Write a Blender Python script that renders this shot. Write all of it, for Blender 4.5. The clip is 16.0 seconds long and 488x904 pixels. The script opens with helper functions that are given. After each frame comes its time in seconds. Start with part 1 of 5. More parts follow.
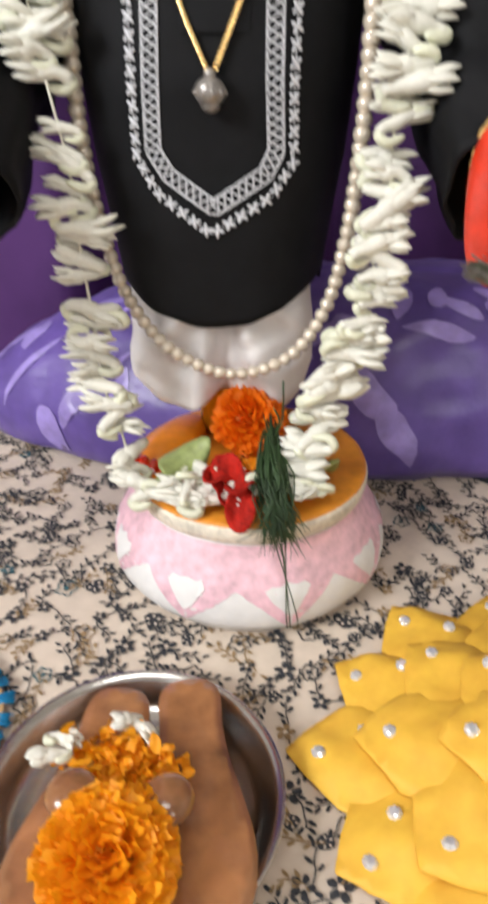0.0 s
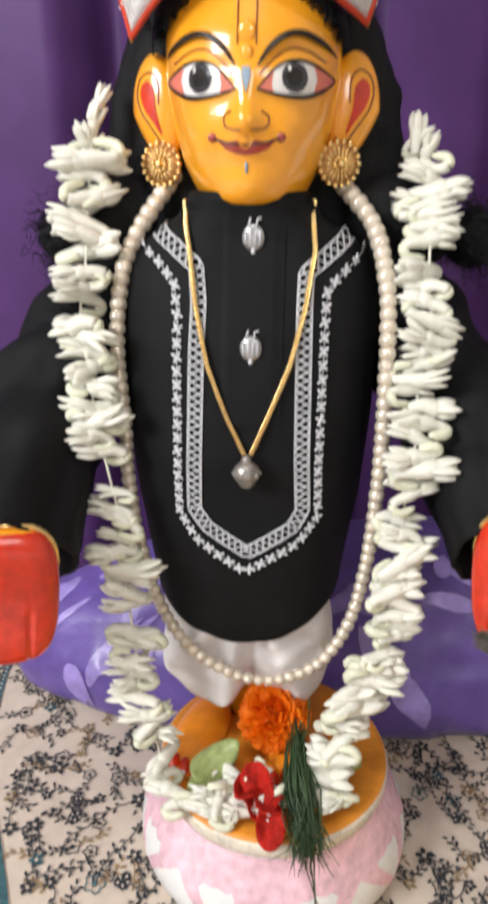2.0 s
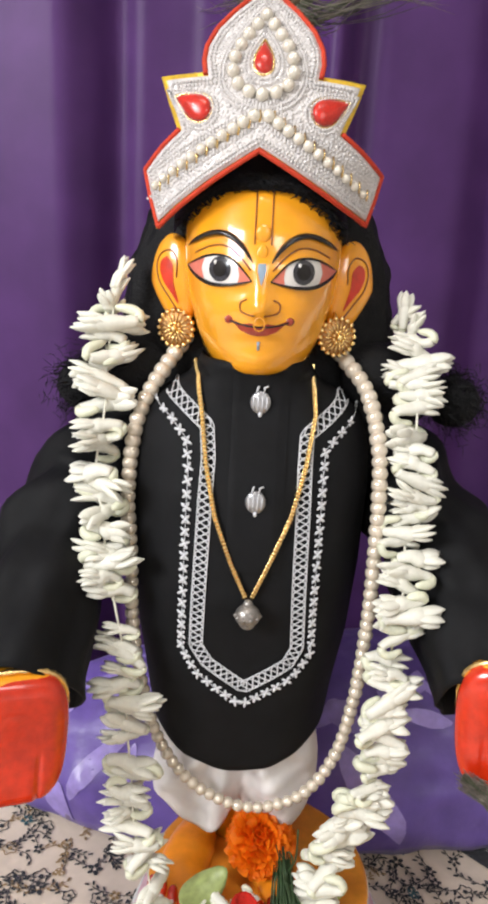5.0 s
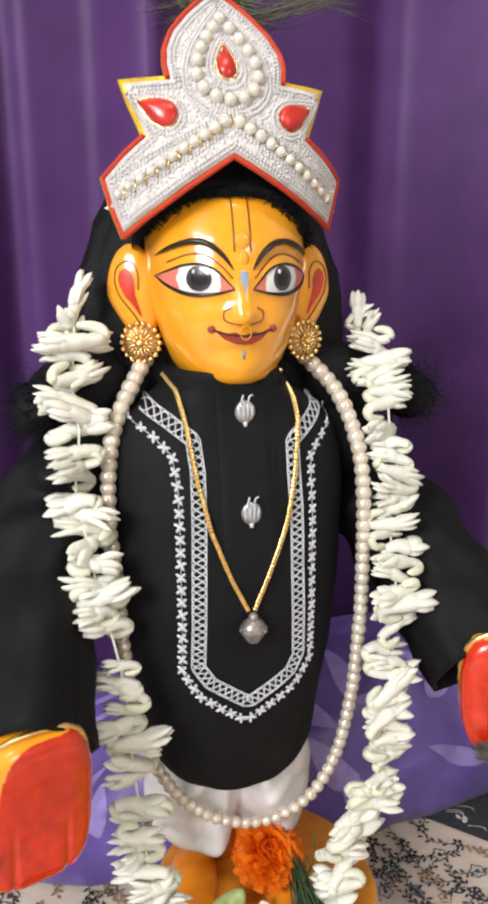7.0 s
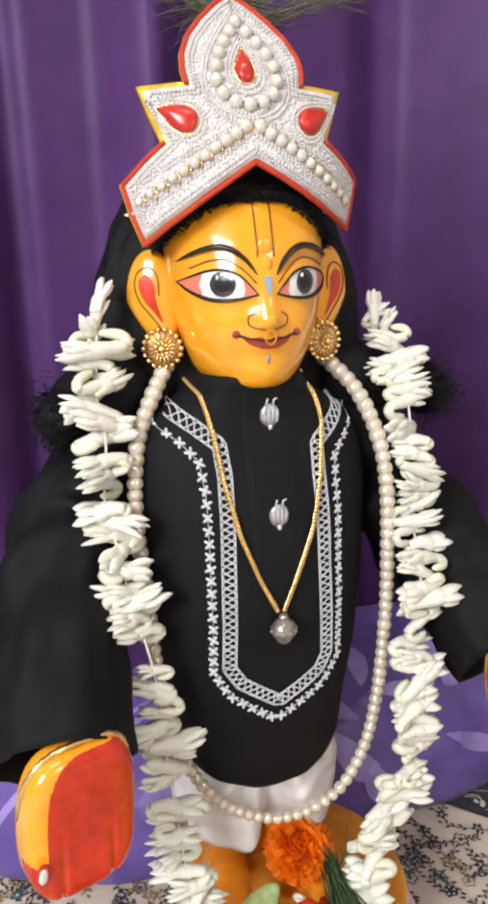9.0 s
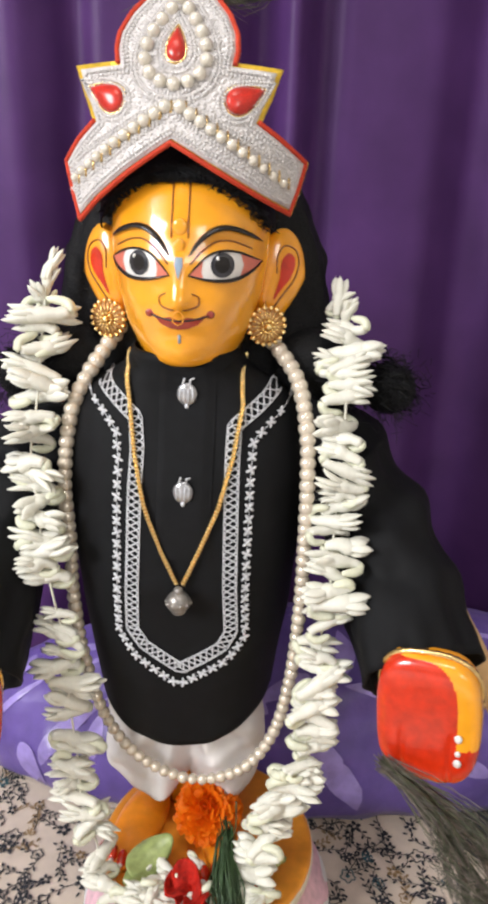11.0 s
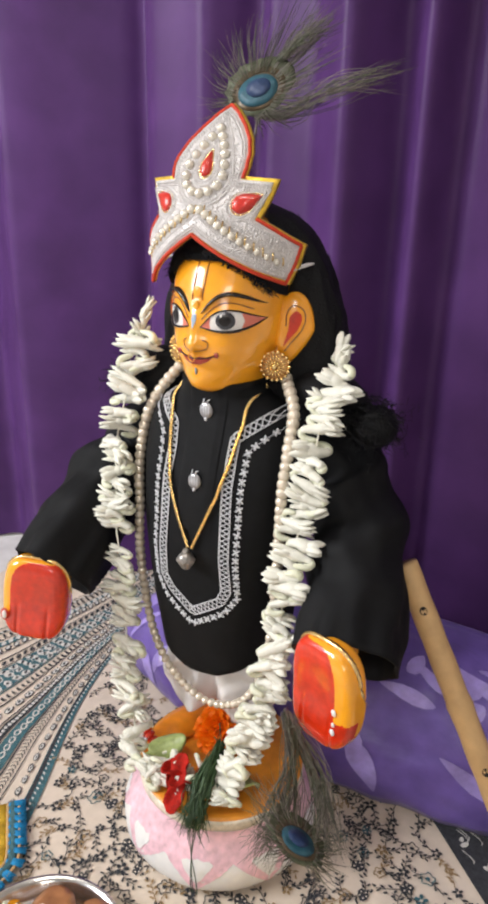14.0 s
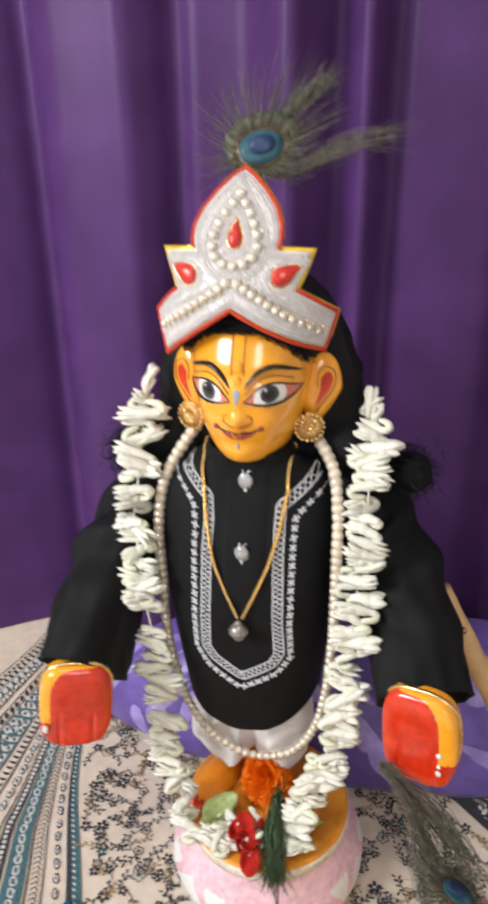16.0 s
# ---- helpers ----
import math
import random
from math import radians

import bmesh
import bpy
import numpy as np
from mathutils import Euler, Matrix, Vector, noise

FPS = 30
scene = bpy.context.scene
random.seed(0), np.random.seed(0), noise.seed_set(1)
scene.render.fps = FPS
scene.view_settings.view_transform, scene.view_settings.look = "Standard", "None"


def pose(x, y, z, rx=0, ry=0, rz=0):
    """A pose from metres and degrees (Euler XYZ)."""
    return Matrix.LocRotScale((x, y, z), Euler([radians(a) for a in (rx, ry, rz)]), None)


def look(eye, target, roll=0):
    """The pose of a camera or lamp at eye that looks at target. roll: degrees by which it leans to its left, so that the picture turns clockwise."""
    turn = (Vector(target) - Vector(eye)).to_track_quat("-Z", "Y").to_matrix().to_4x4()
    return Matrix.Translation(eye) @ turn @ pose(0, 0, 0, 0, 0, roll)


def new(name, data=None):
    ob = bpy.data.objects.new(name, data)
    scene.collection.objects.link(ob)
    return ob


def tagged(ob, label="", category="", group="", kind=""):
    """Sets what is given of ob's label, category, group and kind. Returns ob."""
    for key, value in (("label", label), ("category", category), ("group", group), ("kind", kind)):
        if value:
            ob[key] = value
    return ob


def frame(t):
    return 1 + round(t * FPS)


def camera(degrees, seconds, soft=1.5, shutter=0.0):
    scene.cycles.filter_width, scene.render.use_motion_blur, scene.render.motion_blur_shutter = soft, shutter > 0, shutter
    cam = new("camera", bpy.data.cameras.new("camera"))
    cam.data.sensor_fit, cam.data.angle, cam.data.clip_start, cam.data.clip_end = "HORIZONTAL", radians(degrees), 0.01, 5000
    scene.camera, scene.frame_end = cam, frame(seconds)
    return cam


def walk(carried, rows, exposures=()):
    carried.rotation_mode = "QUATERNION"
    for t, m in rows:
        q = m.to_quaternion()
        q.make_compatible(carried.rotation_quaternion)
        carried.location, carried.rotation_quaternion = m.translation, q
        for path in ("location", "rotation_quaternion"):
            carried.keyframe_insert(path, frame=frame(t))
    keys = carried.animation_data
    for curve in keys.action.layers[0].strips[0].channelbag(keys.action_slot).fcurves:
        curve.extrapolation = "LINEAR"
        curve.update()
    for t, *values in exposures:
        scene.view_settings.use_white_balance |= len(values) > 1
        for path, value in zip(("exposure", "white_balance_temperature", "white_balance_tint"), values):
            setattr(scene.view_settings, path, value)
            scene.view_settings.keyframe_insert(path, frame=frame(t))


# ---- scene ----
from mathutils import geometry

cam = camera(38.5, 16.0, 3.7, 0.6)
METRES, EYE, TILT, LEAN, TURN = 1.3, 0.372, -31.0, 0.0, 0.0
ROWS = [
    (0.0, 0.0, 0.0, 0.0, 0.0, 0.0, -0.0),
    (0.5, -0.0128, -0.0171, 0.0243, 0.09, 2.62, -0.23),
    (1.0, -0.0121, -0.0247, 0.0495, -0.19, 4.69, 0.15),
    (1.5, -0.017, -0.0354, 0.0779, -0.29, 7.65, 0.12),
    (2.0, -0.0174, -0.0455, 0.101, -0.28, 10.2, 0.18),
    (2.5, -0.0188, -0.0684, 0.128, -0.16, 12.66, -0.02),
    (3.0, -0.0162, -0.0895, 0.1471, -0.53, 14.49, -0.18),
    (3.5, -0.0234, -0.0991, 0.1599, -1.07, 16.18, -0.18),
    (4.0, -0.0183, -0.099, 0.1488, -0.92, 15.68, -1.23),
    (6.5, -0.1053, -0.0617, 0.1438, -12.96, 14.7, 5.64),
    (7.0, -0.1184, -0.0635, 0.1496, -15.4, 14.64, 9.07),
    (7.5, -0.1407, -0.0653, 0.154, -15.42, 14.52, 11.85),
    (8.0, -0.1534, -0.0576, 0.1572, -17.09, 13.91, 13.03),
    (10.5, -0.0425, -0.0841, 0.1578, -7.26, 12.9, 2.39),
    (11.0, 0.0077, -0.0932, 0.155, -1.99, 11.66, -0.66),
    (11.5, 0.0589, -0.1003, 0.163, 3.38, 10.68, -2.59),
    (12.0, 0.1084, -0.1086, 0.1706, 10.07, 10.07, -7.68),
    (12.5, 0.1567, -0.1297, 0.1753, 14.0, 10.4, -12.2),
    (13.0, 0.1987, -0.1445, 0.1801, 19.83, 7.89, -12.64),
    (13.5, 0.2241, -0.165, 0.1731, 22.36, 7.4, -13.49),
    (14.0, 0.2261, -0.1724, 0.1703, 22.93, 7.85, -14.38),
    (14.5, 0.1824, -0.1527, 0.1687, 19.12, 8.55, -13.63),
    (15.0, 0.1298, -0.145, 0.1871, 11.59, 11.57, -10.2),
    (15.5, 0.0947, -0.1721, 0.1934, 8.68, 8.76, -5.78),
    (16.0, 0.0575, -0.2191, 0.2217, 8.01, 6.7, -3.71),
]
walk(cam, [(t, pose(0, 0, EYE, TILT, LEAN, TURN) @ pose(METRES * x, METRES * y, METRES * z, 90 + pitch, roll, yaw)) for t, x, y, z, yaw, pitch, roll in ROWS])

# ---- world, lamps and exposure ----
world = bpy.data.worlds.new("world")
scene.world = world
world.use_nodes = True
wn = world.node_tree
sky = wn.nodes.new("ShaderNodeTexSky")
sky.sky_type = "NISHITA"
sky.sun_disc = False
sky.sun_elevation, sky.sun_rotation = radians(40), radians(200)
wn.links.new(sky.outputs[0], wn.nodes["Background"].inputs[0])
wn.nodes["Background"].inputs[1].default_value = 0.12


def area_lamp(name, eye, target, w, h, watts, colour):
    data = bpy.data.lights.new(name, "AREA")
    data.shape, data.size, data.size_y, data.energy, data.color = "RECTANGLE", w, h, watts, colour
    ob = new(name, data)
    ob.matrix_world = look(eye, target)
    return ob


area_lamp("daylight_window_behind", (0.80, -1.70, 1.42), (0.1, 0.5, 0.45), 0.5, 0.65, 9, (1.0, 0.95, 0.88))
area_lamp("daylight_window_left", (-1.66, -0.85, 1.50), (-0.1, 0.5, 0.35), 0.9, 0.75, 55, (0.98, 0.985, 1.0))
# added overhead fill that brightens the floor; no fitting hangs there
area_lamp("overhead_fill", (-0.2, -0.5, 2.55), (-0.1, -0.1, 0.0), 1.2, 0.25, 15, (1.0, 0.97, 0.93))


# ---- materials ----
def mat(name, col, rough=0.5, metal=0.0, var=0.15, scale=60, bump=0.15, bscale=400, dist=0.001, coat=0.0, sheen=0.0, trans=0.0, sss=0.0, spread=0.0, spec=0.5, thin=0.0):
    m = bpy.data.materials.new(name)
    m.use_nodes = True
    nt = m.node_tree
    n, l = nt.nodes, nt.links
    p = n["Principled BSDF"]
    tc = n.new("ShaderNodeTexCoord")
    fine, wide = n.new("ShaderNodeTexNoise"), n.new("ShaderNodeTexNoise")
    fine.inputs["Scale"].default_value, fine.inputs["Detail"].default_value = scale * 5, 5
    wide.inputs["Scale"].default_value, wide.inputs["Detail"].default_value = scale, 3
    for t in (fine, wide):
        l.new(tc.outputs["Object"], t.inputs["Vector"])
    add = n.new("ShaderNodeMath")
    add.operation = "ADD"
    l.new(fine.outputs[0], add.inputs[0])
    l.new(wide.outputs[0], add.inputs[1])
    last = add.outputs[0]
    if spread:
        info, mul, more = n.new("ShaderNodeObjectInfo"), n.new("ShaderNodeMath"), n.new("ShaderNodeMath")
        mul.operation, more.operation = "MULTIPLY_ADD", "ADD"
        l.new(info.outputs["Random"], mul.inputs[0])
        mul.inputs[1].default_value, mul.inputs[2].default_value = spread, -spread / 2
        l.new(last, more.inputs[0])
        l.new(mul.outputs[0], more.inputs[1])
        last = more.outputs[0]
    ramp = n.new("ShaderNodeMapRange")
    ramp.inputs["From Min"].default_value, ramp.inputs["From Max"].default_value = 0.7, 1.3
    l.new(last, ramp.inputs["Value"])
    mix = n.new("ShaderNodeMix")
    mix.data_type = "RGBA"
    lo = [max(0, c * (1 - var)) for c in col]
    hi = [min(1, c * (1 + var)) for c in col]
    mix.inputs["A"].default_value, mix.inputs["B"].default_value = (*lo, 1), (*hi, 1)
    l.new(ramp.outputs[0], mix.inputs["Factor"])
    l.new(mix.outputs["Result"], p.inputs["Base Color"])
    p.inputs["Roughness"].default_value, p.inputs["Metallic"].default_value = rough, metal
    p.inputs["Coat Weight"].default_value, p.inputs["Coat Roughness"].default_value = coat, 0.06
    p.inputs["Specular IOR Level"].default_value = spec
    p.inputs["Sheen Weight"].default_value = sheen
    p.inputs["Transmission Weight"].default_value = trans
    if sss:
        p.inputs["Subsurface Weight"].default_value, p.inputs["Subsurface Scale"].default_value = sss, 0.004
    if bump:
        bn, b = n.new("ShaderNodeTexNoise"), n.new("ShaderNodeBump")
        bn.inputs["Scale"].default_value, bn.inputs["Detail"].default_value = bscale, 4
        b.inputs["Strength"].default_value, b.inputs["Distance"].default_value = bump, dist
        l.new(tc.outputs["Object"], bn.inputs["Vector"])
        l.new(bn.outputs[0], b.inputs["Height"])
        l.new(b.outputs[0], p.inputs["Normal"])
    if thin:
        tl, both = n.new("ShaderNodeBsdfTranslucent"), n.new("ShaderNodeMixShader")
        both.inputs[0].default_value = thin
        l.new(mix.outputs["Result"], tl.inputs["Color"])
        l.new(p.outputs[0], both.inputs[1])
        l.new(tl.outputs[0], both.inputs[2])
        l.new(both.outputs[0], n["Material Output"].inputs["Surface"])
    return m


M_SKIN = mat("yellow_enamel", (0.90, 0.37, 0.016), 0.22, var=0.10, scale=14, bump=0.05, bscale=60, coat=0.8)
M_SKIN_D = mat("orange_enamel", (0.82, 0.27, 0.012), 0.30, var=0.15, scale=20, bump=0.08, bscale=120, coat=0.3)
M_RED = mat("red_enamel", (0.58, 0.026, 0.004), 0.26, var=0.22, scale=30, bump=0.16, bscale=120, coat=0.7)
M_BLACKP = mat("black_paint", (0.012, 0.010, 0.010), 0.25, var=0.2, bump=0.03)
M_WHITEP = mat("white_paint", (0.80, 0.77, 0.74), 0.3, var=0.05, bump=0.03, coat=0.4)
M_PINKP = mat("pink_eye_paint", (0.72, 0.20, 0.14), 0.3, var=0.1, bump=0.03)
M_BROWNP = mat("brown_line_paint", (0.22, 0.05, 0.012), 0.3, var=0.2, bump=0.03)
M_LIP = mat("dark_red_paint", (0.30, 0.032, 0.014), 0.25, var=0.25, bump=0.04, coat=0.5)
M_GREYP = mat("grey_blue_paint", (0.25, 0.33, 0.42), 0.4, var=0.1, bump=0.03)
M_HAIR = mat("black_hair", (0.005, 0.005, 0.006), 0.6, var=0.4, scale=80, bump=0.6, bscale=500, dist=0.002, spec=0.2)
M_KURTA = mat("black_cotton", (0.0048, 0.0050, 0.0060), 0.72, var=0.3, scale=25, bump=0.35, bscale=1400, dist=0.0004, spec=0.20)
M_THREAD = mat("white_embroidery_thread", (0.60, 0.61, 0.64), 0.6, var=0.15, bump=0.3, bscale=1500, dist=0.0003)
M_SILVER = mat("silvery_button", (0.45, 0.45, 0.47), 0.3, 0.7, var=0.2, bump=0.2, bscale=600)
M_GOLD = mat("gold_plate", (0.92, 0.64, 0.28), 0.26, 1.0, var=0.15, bump=0.1, bscale=800)
M_GOLDD = mat("shaded_gap_gold", (0.55, 0.30, 0.12), 0.45, 0.8, var=0.3, scale=150, bump=0.3, bscale=800)
M_IRIS = mat("dark_grey_iris_paint", (0.030, 0.030, 0.038), 0.2, var=0.4, scale=120, bump=0.03, coat=0.6)
M_PENDANT = mat("dull_silver_bead", (0.30, 0.28, 0.26), 0.3, 0.6, var=0.4, scale=150, bump=0.2)
M_PEARL = mat("ivory_pearl", (0.67, 0.59, 0.48), 0.20, 0.3, var=0.06, bump=0.0, coat=1.0, spread=0.3)
M_PEARLW = mat("white_pearl", (0.70, 0.65, 0.56), 0.20, 0.2, var=0.06, bump=0.0, coat=1.0, spread=0.2)
M_PETALW = mat("tuberose_petal", (0.86, 0.85, 0.76), 0.45, var=0.06, scale=70, bump=0.1, bscale=300, thin=0.2, spread=0.5)
M_PETALG = mat("tuberose_greenish", (0.82, 0.83, 0.66), 0.45, var=0.10, bump=0.1, thin=0.2, spread=0.5)
M_STRING = mat("cotton_string", (0.70, 0.68, 0.58), 0.8, var=0.1, bump=0.2)
M_CLOTHW = mat("white_cotton", (0.74, 0.71, 0.70), 0.8, var=0.05, scale=20, bump=0.25, bscale=1200, dist=0.0004)
M_STANDW = mat("white_stand_paint", (0.76, 0.75, 0.74), 0.42, var=0.05, scale=25, bump=0.15, bscale=80, dist=0.002)
M_STANDP = mat("pink_stand_paint", (0.77, 0.49, 0.56), 0.5, var=0.24, scale=28, bump=0.15, bscale=80, dist=0.002)
M_RIM = mat("cream_rim_paint", (0.72, 0.66, 0.55), 0.6, var=0.22, scale=45, bump=0.6, bscale=220, dist=0.002)
M_STANDO = mat("orange_stand_paint", (0.74, 0.28, 0.025), 0.42, var=0.15, scale=20, bump=0.12, bscale=80, dist=0.002)
M_MARIG = mat("marigold_petal", (1.0, 0.25, 0.004), 0.55, var=0.15, scale=60, bump=0.1, thin=0.45)
M_MARIG2 = mat("marigold_bright_petal", (1.0, 0.40, 0.006), 0.55, var=0.12, scale=60, bump=0.1, thin=0.35)
M_LEAF = mat("pale_green_leaf", (0.30, 0.36, 0.13), 0.45, var=0.25, scale=40, bump=0.2, bscale=150)
M_GRASS = mat("dark_green_grass", (0.03, 0.065, 0.02), 0.55, var=0.4, scale=60, bump=0.1)
M_REDPET = mat("red_petal", (0.36, 0.012, 0.006), 0.75, var=0.45, scale=70, bump=0.4, bscale=300, spec=0.2)
M_CURTAIN = mat("purple_satin_curtain", (0.075, 0.0290, 0.124), 0.44, var=0.22, scale=3.0, bump=0.2, bscale=900, dist=0.0006, spec=0.16)
M_CUSH = mat("purple_satin", (0.125, 0.078, 0.32), 0.36, var=0.22, scale=9, bump=0.3, bscale=25, dist=0.008, sheen=0.1)
M_CUSHLEAF = mat("lilac_leaf_print", (0.31, 0.24, 0.58), 0.34, var=0.25, scale=15, bump=0.1, bscale=80)
M_BEIGE = mat("beige_cotton_print_ground", (0.66, 0.56, 0.46), 0.85, var=0.10, scale=12, bump=0.35, bscale=1500, dist=0.0005)
M_NAVY = mat("navy_print", (0.032, 0.034, 0.040), 0.85, var=0.5, scale=200, bump=0.2, bscale=1500, dist=0.0004)
M_TEAL = mat("teal_print", (0.045, 0.12, 0.14), 0.85, var=0.4, scale=200, bump=0.2, bscale=1500, dist=0.0004)
M_OCHRE = mat("ochre_print", (0.30, 0.20, 0.10), 0.85, var=0.3, scale=200, bump=0.2, bscale=1500, dist=0.0004)
M_PALE = mat("pale_print", (0.60, 0.58, 0.54), 0.85, var=0.15, scale=150, bump=0.2, bscale=1500, dist=0.0004)
M_STEEL = mat("stainless_steel", (0.60, 0.59, 0.58), 0.22, 1.0, var=0.1, scale=20, bump=0.06, bscale=300)
M_WOOD = mat("brown_sandal_wood", (0.34, 0.15, 0.062), 0.22, var=0.42, scale=13, bump=0.08, bscale=70, coat=0.5)
M_YELLOW = mat("yellow_organza", (1.0, 0.57, 0.065), 0.6, var=0.12, scale=18, bump=0.25, bscale=900, dist=0.0005, thin=0.2)
M_STONE = mat("clear_rhinestone", (0.85, 0.87, 0.9), 0.08, 0.55, var=0.2, scale=300, bump=0.0)
M_BLUE = mat("blue_tassel", (0.012, 0.26, 0.55), 0.6, var=0.3, scale=120, bump=0.4, bscale=900)
M_BAMBOO = mat("bamboo", (0.56, 0.36, 0.17), 0.5, var=0.15, scale=14, bump=0.2, bscale=200)
M_CARD = mat("golden_card", (0.80, 0.52, 0.05), 0.35, 0.35, var=0.25, scale=80, bump=0.25, bscale=600)
M_REDTRIM = mat("red_trim", (0.52, 0.040, 0.012), 0.8, var=0.2, scale=200, bump=0.5, bscale=1500)
M_BEADW = mat("white_seed_bead", (0.61, 0.58, 0.57), 0.5, var=0.16, scale=160, bump=0.5, bscale=900, dist=0.0008, coat=0.3)
M_GEM = mat("red_stone", (0.52, 0.022, 0.012), 0.30, var=0.3, scale=150, bump=0.1, coat=0.3)
M_FBLUE = mat("feather_blue", (0.014, 0.035, 0.10), 0.5, 0.1, var=0.3, scale=200)
M_FTEAL = mat("feather_teal", (0.02, 0.085, 0.12), 0.5, 0.1, var=0.3, scale=200)
M_FBRONZE = mat("feather_bronze", (0.10, 0.07, 0.04), 0.4, 0.3, var=0.3, scale=200)
M_FGREEN = mat("feather_green", (0.09, 0.10, 0.06), 0.5, 0.2, var=0.5, scale=200)
M_FBARB = mat("feather_barb", (0.17, 0.145, 0.125), 0.6, 0.1, var=0.5, scale=200)
M_WALL = mat("cream_wall_paint", (0.62, 0.58, 0.52), 0.8, var=0.06, scale=3, bump=0.2, bscale=120)
M_FLOOR = mat("white_marble_floor", (0.68, 0.67, 0.66), 0.4, var=0.15, scale=6, bump=0.1, bscale=60)
M_FRAME = mat("white_window_frame", (0.7, 0.69, 0.67), 0.5, var=0.05)
M_DARK = mat("dark_hole", (0.012, 0.008, 0.006), 0.8, var=0.2, bump=0.0)
M_WHITEC = mat("white_enamel_pot", (0.78, 0.77, 0.76), 0.3, var=0.05, coat=0.4)


# ---- mesh builder ----
class Geo:
    def __init__(self):
        self.v, self.f, self.m = [], [], []

    def grid(self, rows, mi=0, close=False, cap0=False, cap1=False):
        """Rows of equally many points, skinned; close: each row is a ring."""
        o, nr, nc = len(self.v), len(rows), len(rows[0])
        for r in rows:
            self.v.extend(tuple(p) for p in r)
        for i in range(nr - 1):
            for j in range(nc if close else nc - 1):
                k = (j + 1) % nc
                self.f.append((o + i * nc + j, o + i * nc + k, o + (i + 1) * nc + k, o + (i + 1) * nc + j))
                self.m.append(mi)
        if cap0:
            self.f.append(tuple(o + j for j in reversed(range(nc))))
            self.m.append(mi)
        if cap1:
            self.f.append(tuple(o + (nr - 1) * nc + j for j in range(nc)))
            self.m.append(mi)
        return self

    def tube(self, pts, rad, n=6, mi=0, ref=None, flat=1.0):
        """A tube along pts; rad a number or one for each point; flat squeezes it along its normal."""
        pts = [Vector(p) for p in pts]
        rads = rad if isinstance(rad, (list, tuple)) else [rad] * len(pts)
        side = None
        rows = []
        for i, p in enumerate(pts):
            d = (pts[min(i + 1, len(pts) - 1)] - pts[max(i - 1, 0)]).normalized()
            if side is None:
                up = Vector(ref) if ref else (Vector((0, 0, 1)) if abs(d.z) < 0.9 else Vector((1, 0, 0)))
                side = up.cross(d).normalized()
            side = (side - d * side.dot(d)).normalized()
            nor = d.cross(side)
            rows.append([p + rads[i] * (math.cos(2 * math.pi * k / n) * side + flat * math.sin(2 * math.pi * k / n) * nor) for k in range(n)])
        return self.grid(rows, mi, True, True, True)

    def ball(self, c, r, nu=12, nv=8, mi=0, m=None, e=1.0):
        """An ellipsoid with radii r at c; e below 1 makes it boxier; m turns it."""
        r = (r, r, r) if isinstance(r, (int, float)) else r
        m = m or Matrix.Identity(3)
        c = Vector(c)
        pw = lambda a: math.copysign(abs(a) ** e, a)
        rows = []
        for i in range(nv + 1):
            a = math.pi * (0.02 + 0.96 * i / nv) - math.pi / 2
            rows.append([c + m @ Vector((r[0] * pw(math.cos(a)) * pw(math.cos(b)), r[1] * pw(math.cos(a)) * pw(math.sin(b)), r[2] * pw(math.sin(a)))) for b in (2 * math.pi * k / nu for k in range(nu))])
        return self.grid(rows, mi, True, True, True)

    def sheet(self, outline, fn, mi=0, step=0.004, thick=0.0):
        """A flat outline (u, v) filled with small triangles and laid on a surface by fn(u, v, height)."""
        pts = []
        for (a, b), (c, d) in zip(outline, outline[1:] + outline[:1]):
            k = max(1, int(math.hypot(c - a, d - b) / step))
            pts += [(a + (c - a) * i / k, b + (d - b) * i / k) for i in range(k)]
        nb = len(pts)
        us, vs = [p[0] for p in pts], [p[1] for p in pts]

        def inside(x, y):
            hit = False
            for (a, b), (c, d) in zip(pts, pts[1:] + pts[:1]):
                if (b > y) != (d > y) and x < (c - a) * (y - b) / (d - b) + a:
                    hit = not hit
            return hit
        extra = []
        u = min(us) + step * 0.6
        row = 0
        while u < max(us):
            v = min(vs) + step * (0.6 if row % 2 else 0.1)
            while v < max(vs):
                if inside(u, v) and min((u - a) ** 2 + (v - b) ** 2 for a, b in pts) > (0.45 * step) ** 2:
                    extra.append((u, v))
                v += step
            u += step
            row += 1
        vv, _, ff, _, _, _ = geometry.delaunay_2d_cdt([Vector(p) for p in pts + extra], [(i, (i + 1) % nb) for i in range(nb)], [], 1, 1e-7)
        o = len(self.v)
        self.v.extend(tuple(fn(p.x, p.y, thick)) for p in vv)
        for f in ff:
            self.f.append(tuple(o + i for i in f))
            self.m.append(mi)
        if thick:
            o2 = len(self.v)
            self.v.extend(tuple(fn(p.x, p.y, 0.0)) for p in vv)
            for f in ff:
                self.f.append(tuple(o2 + i for i in reversed(f)))
                self.m.append(mi)
            for i in range(nb):
                j = (i + 1) % nb
                self.f.append((o + i, o2 + i, o2 + j, o + j))
                self.m.append(mi)
        return self

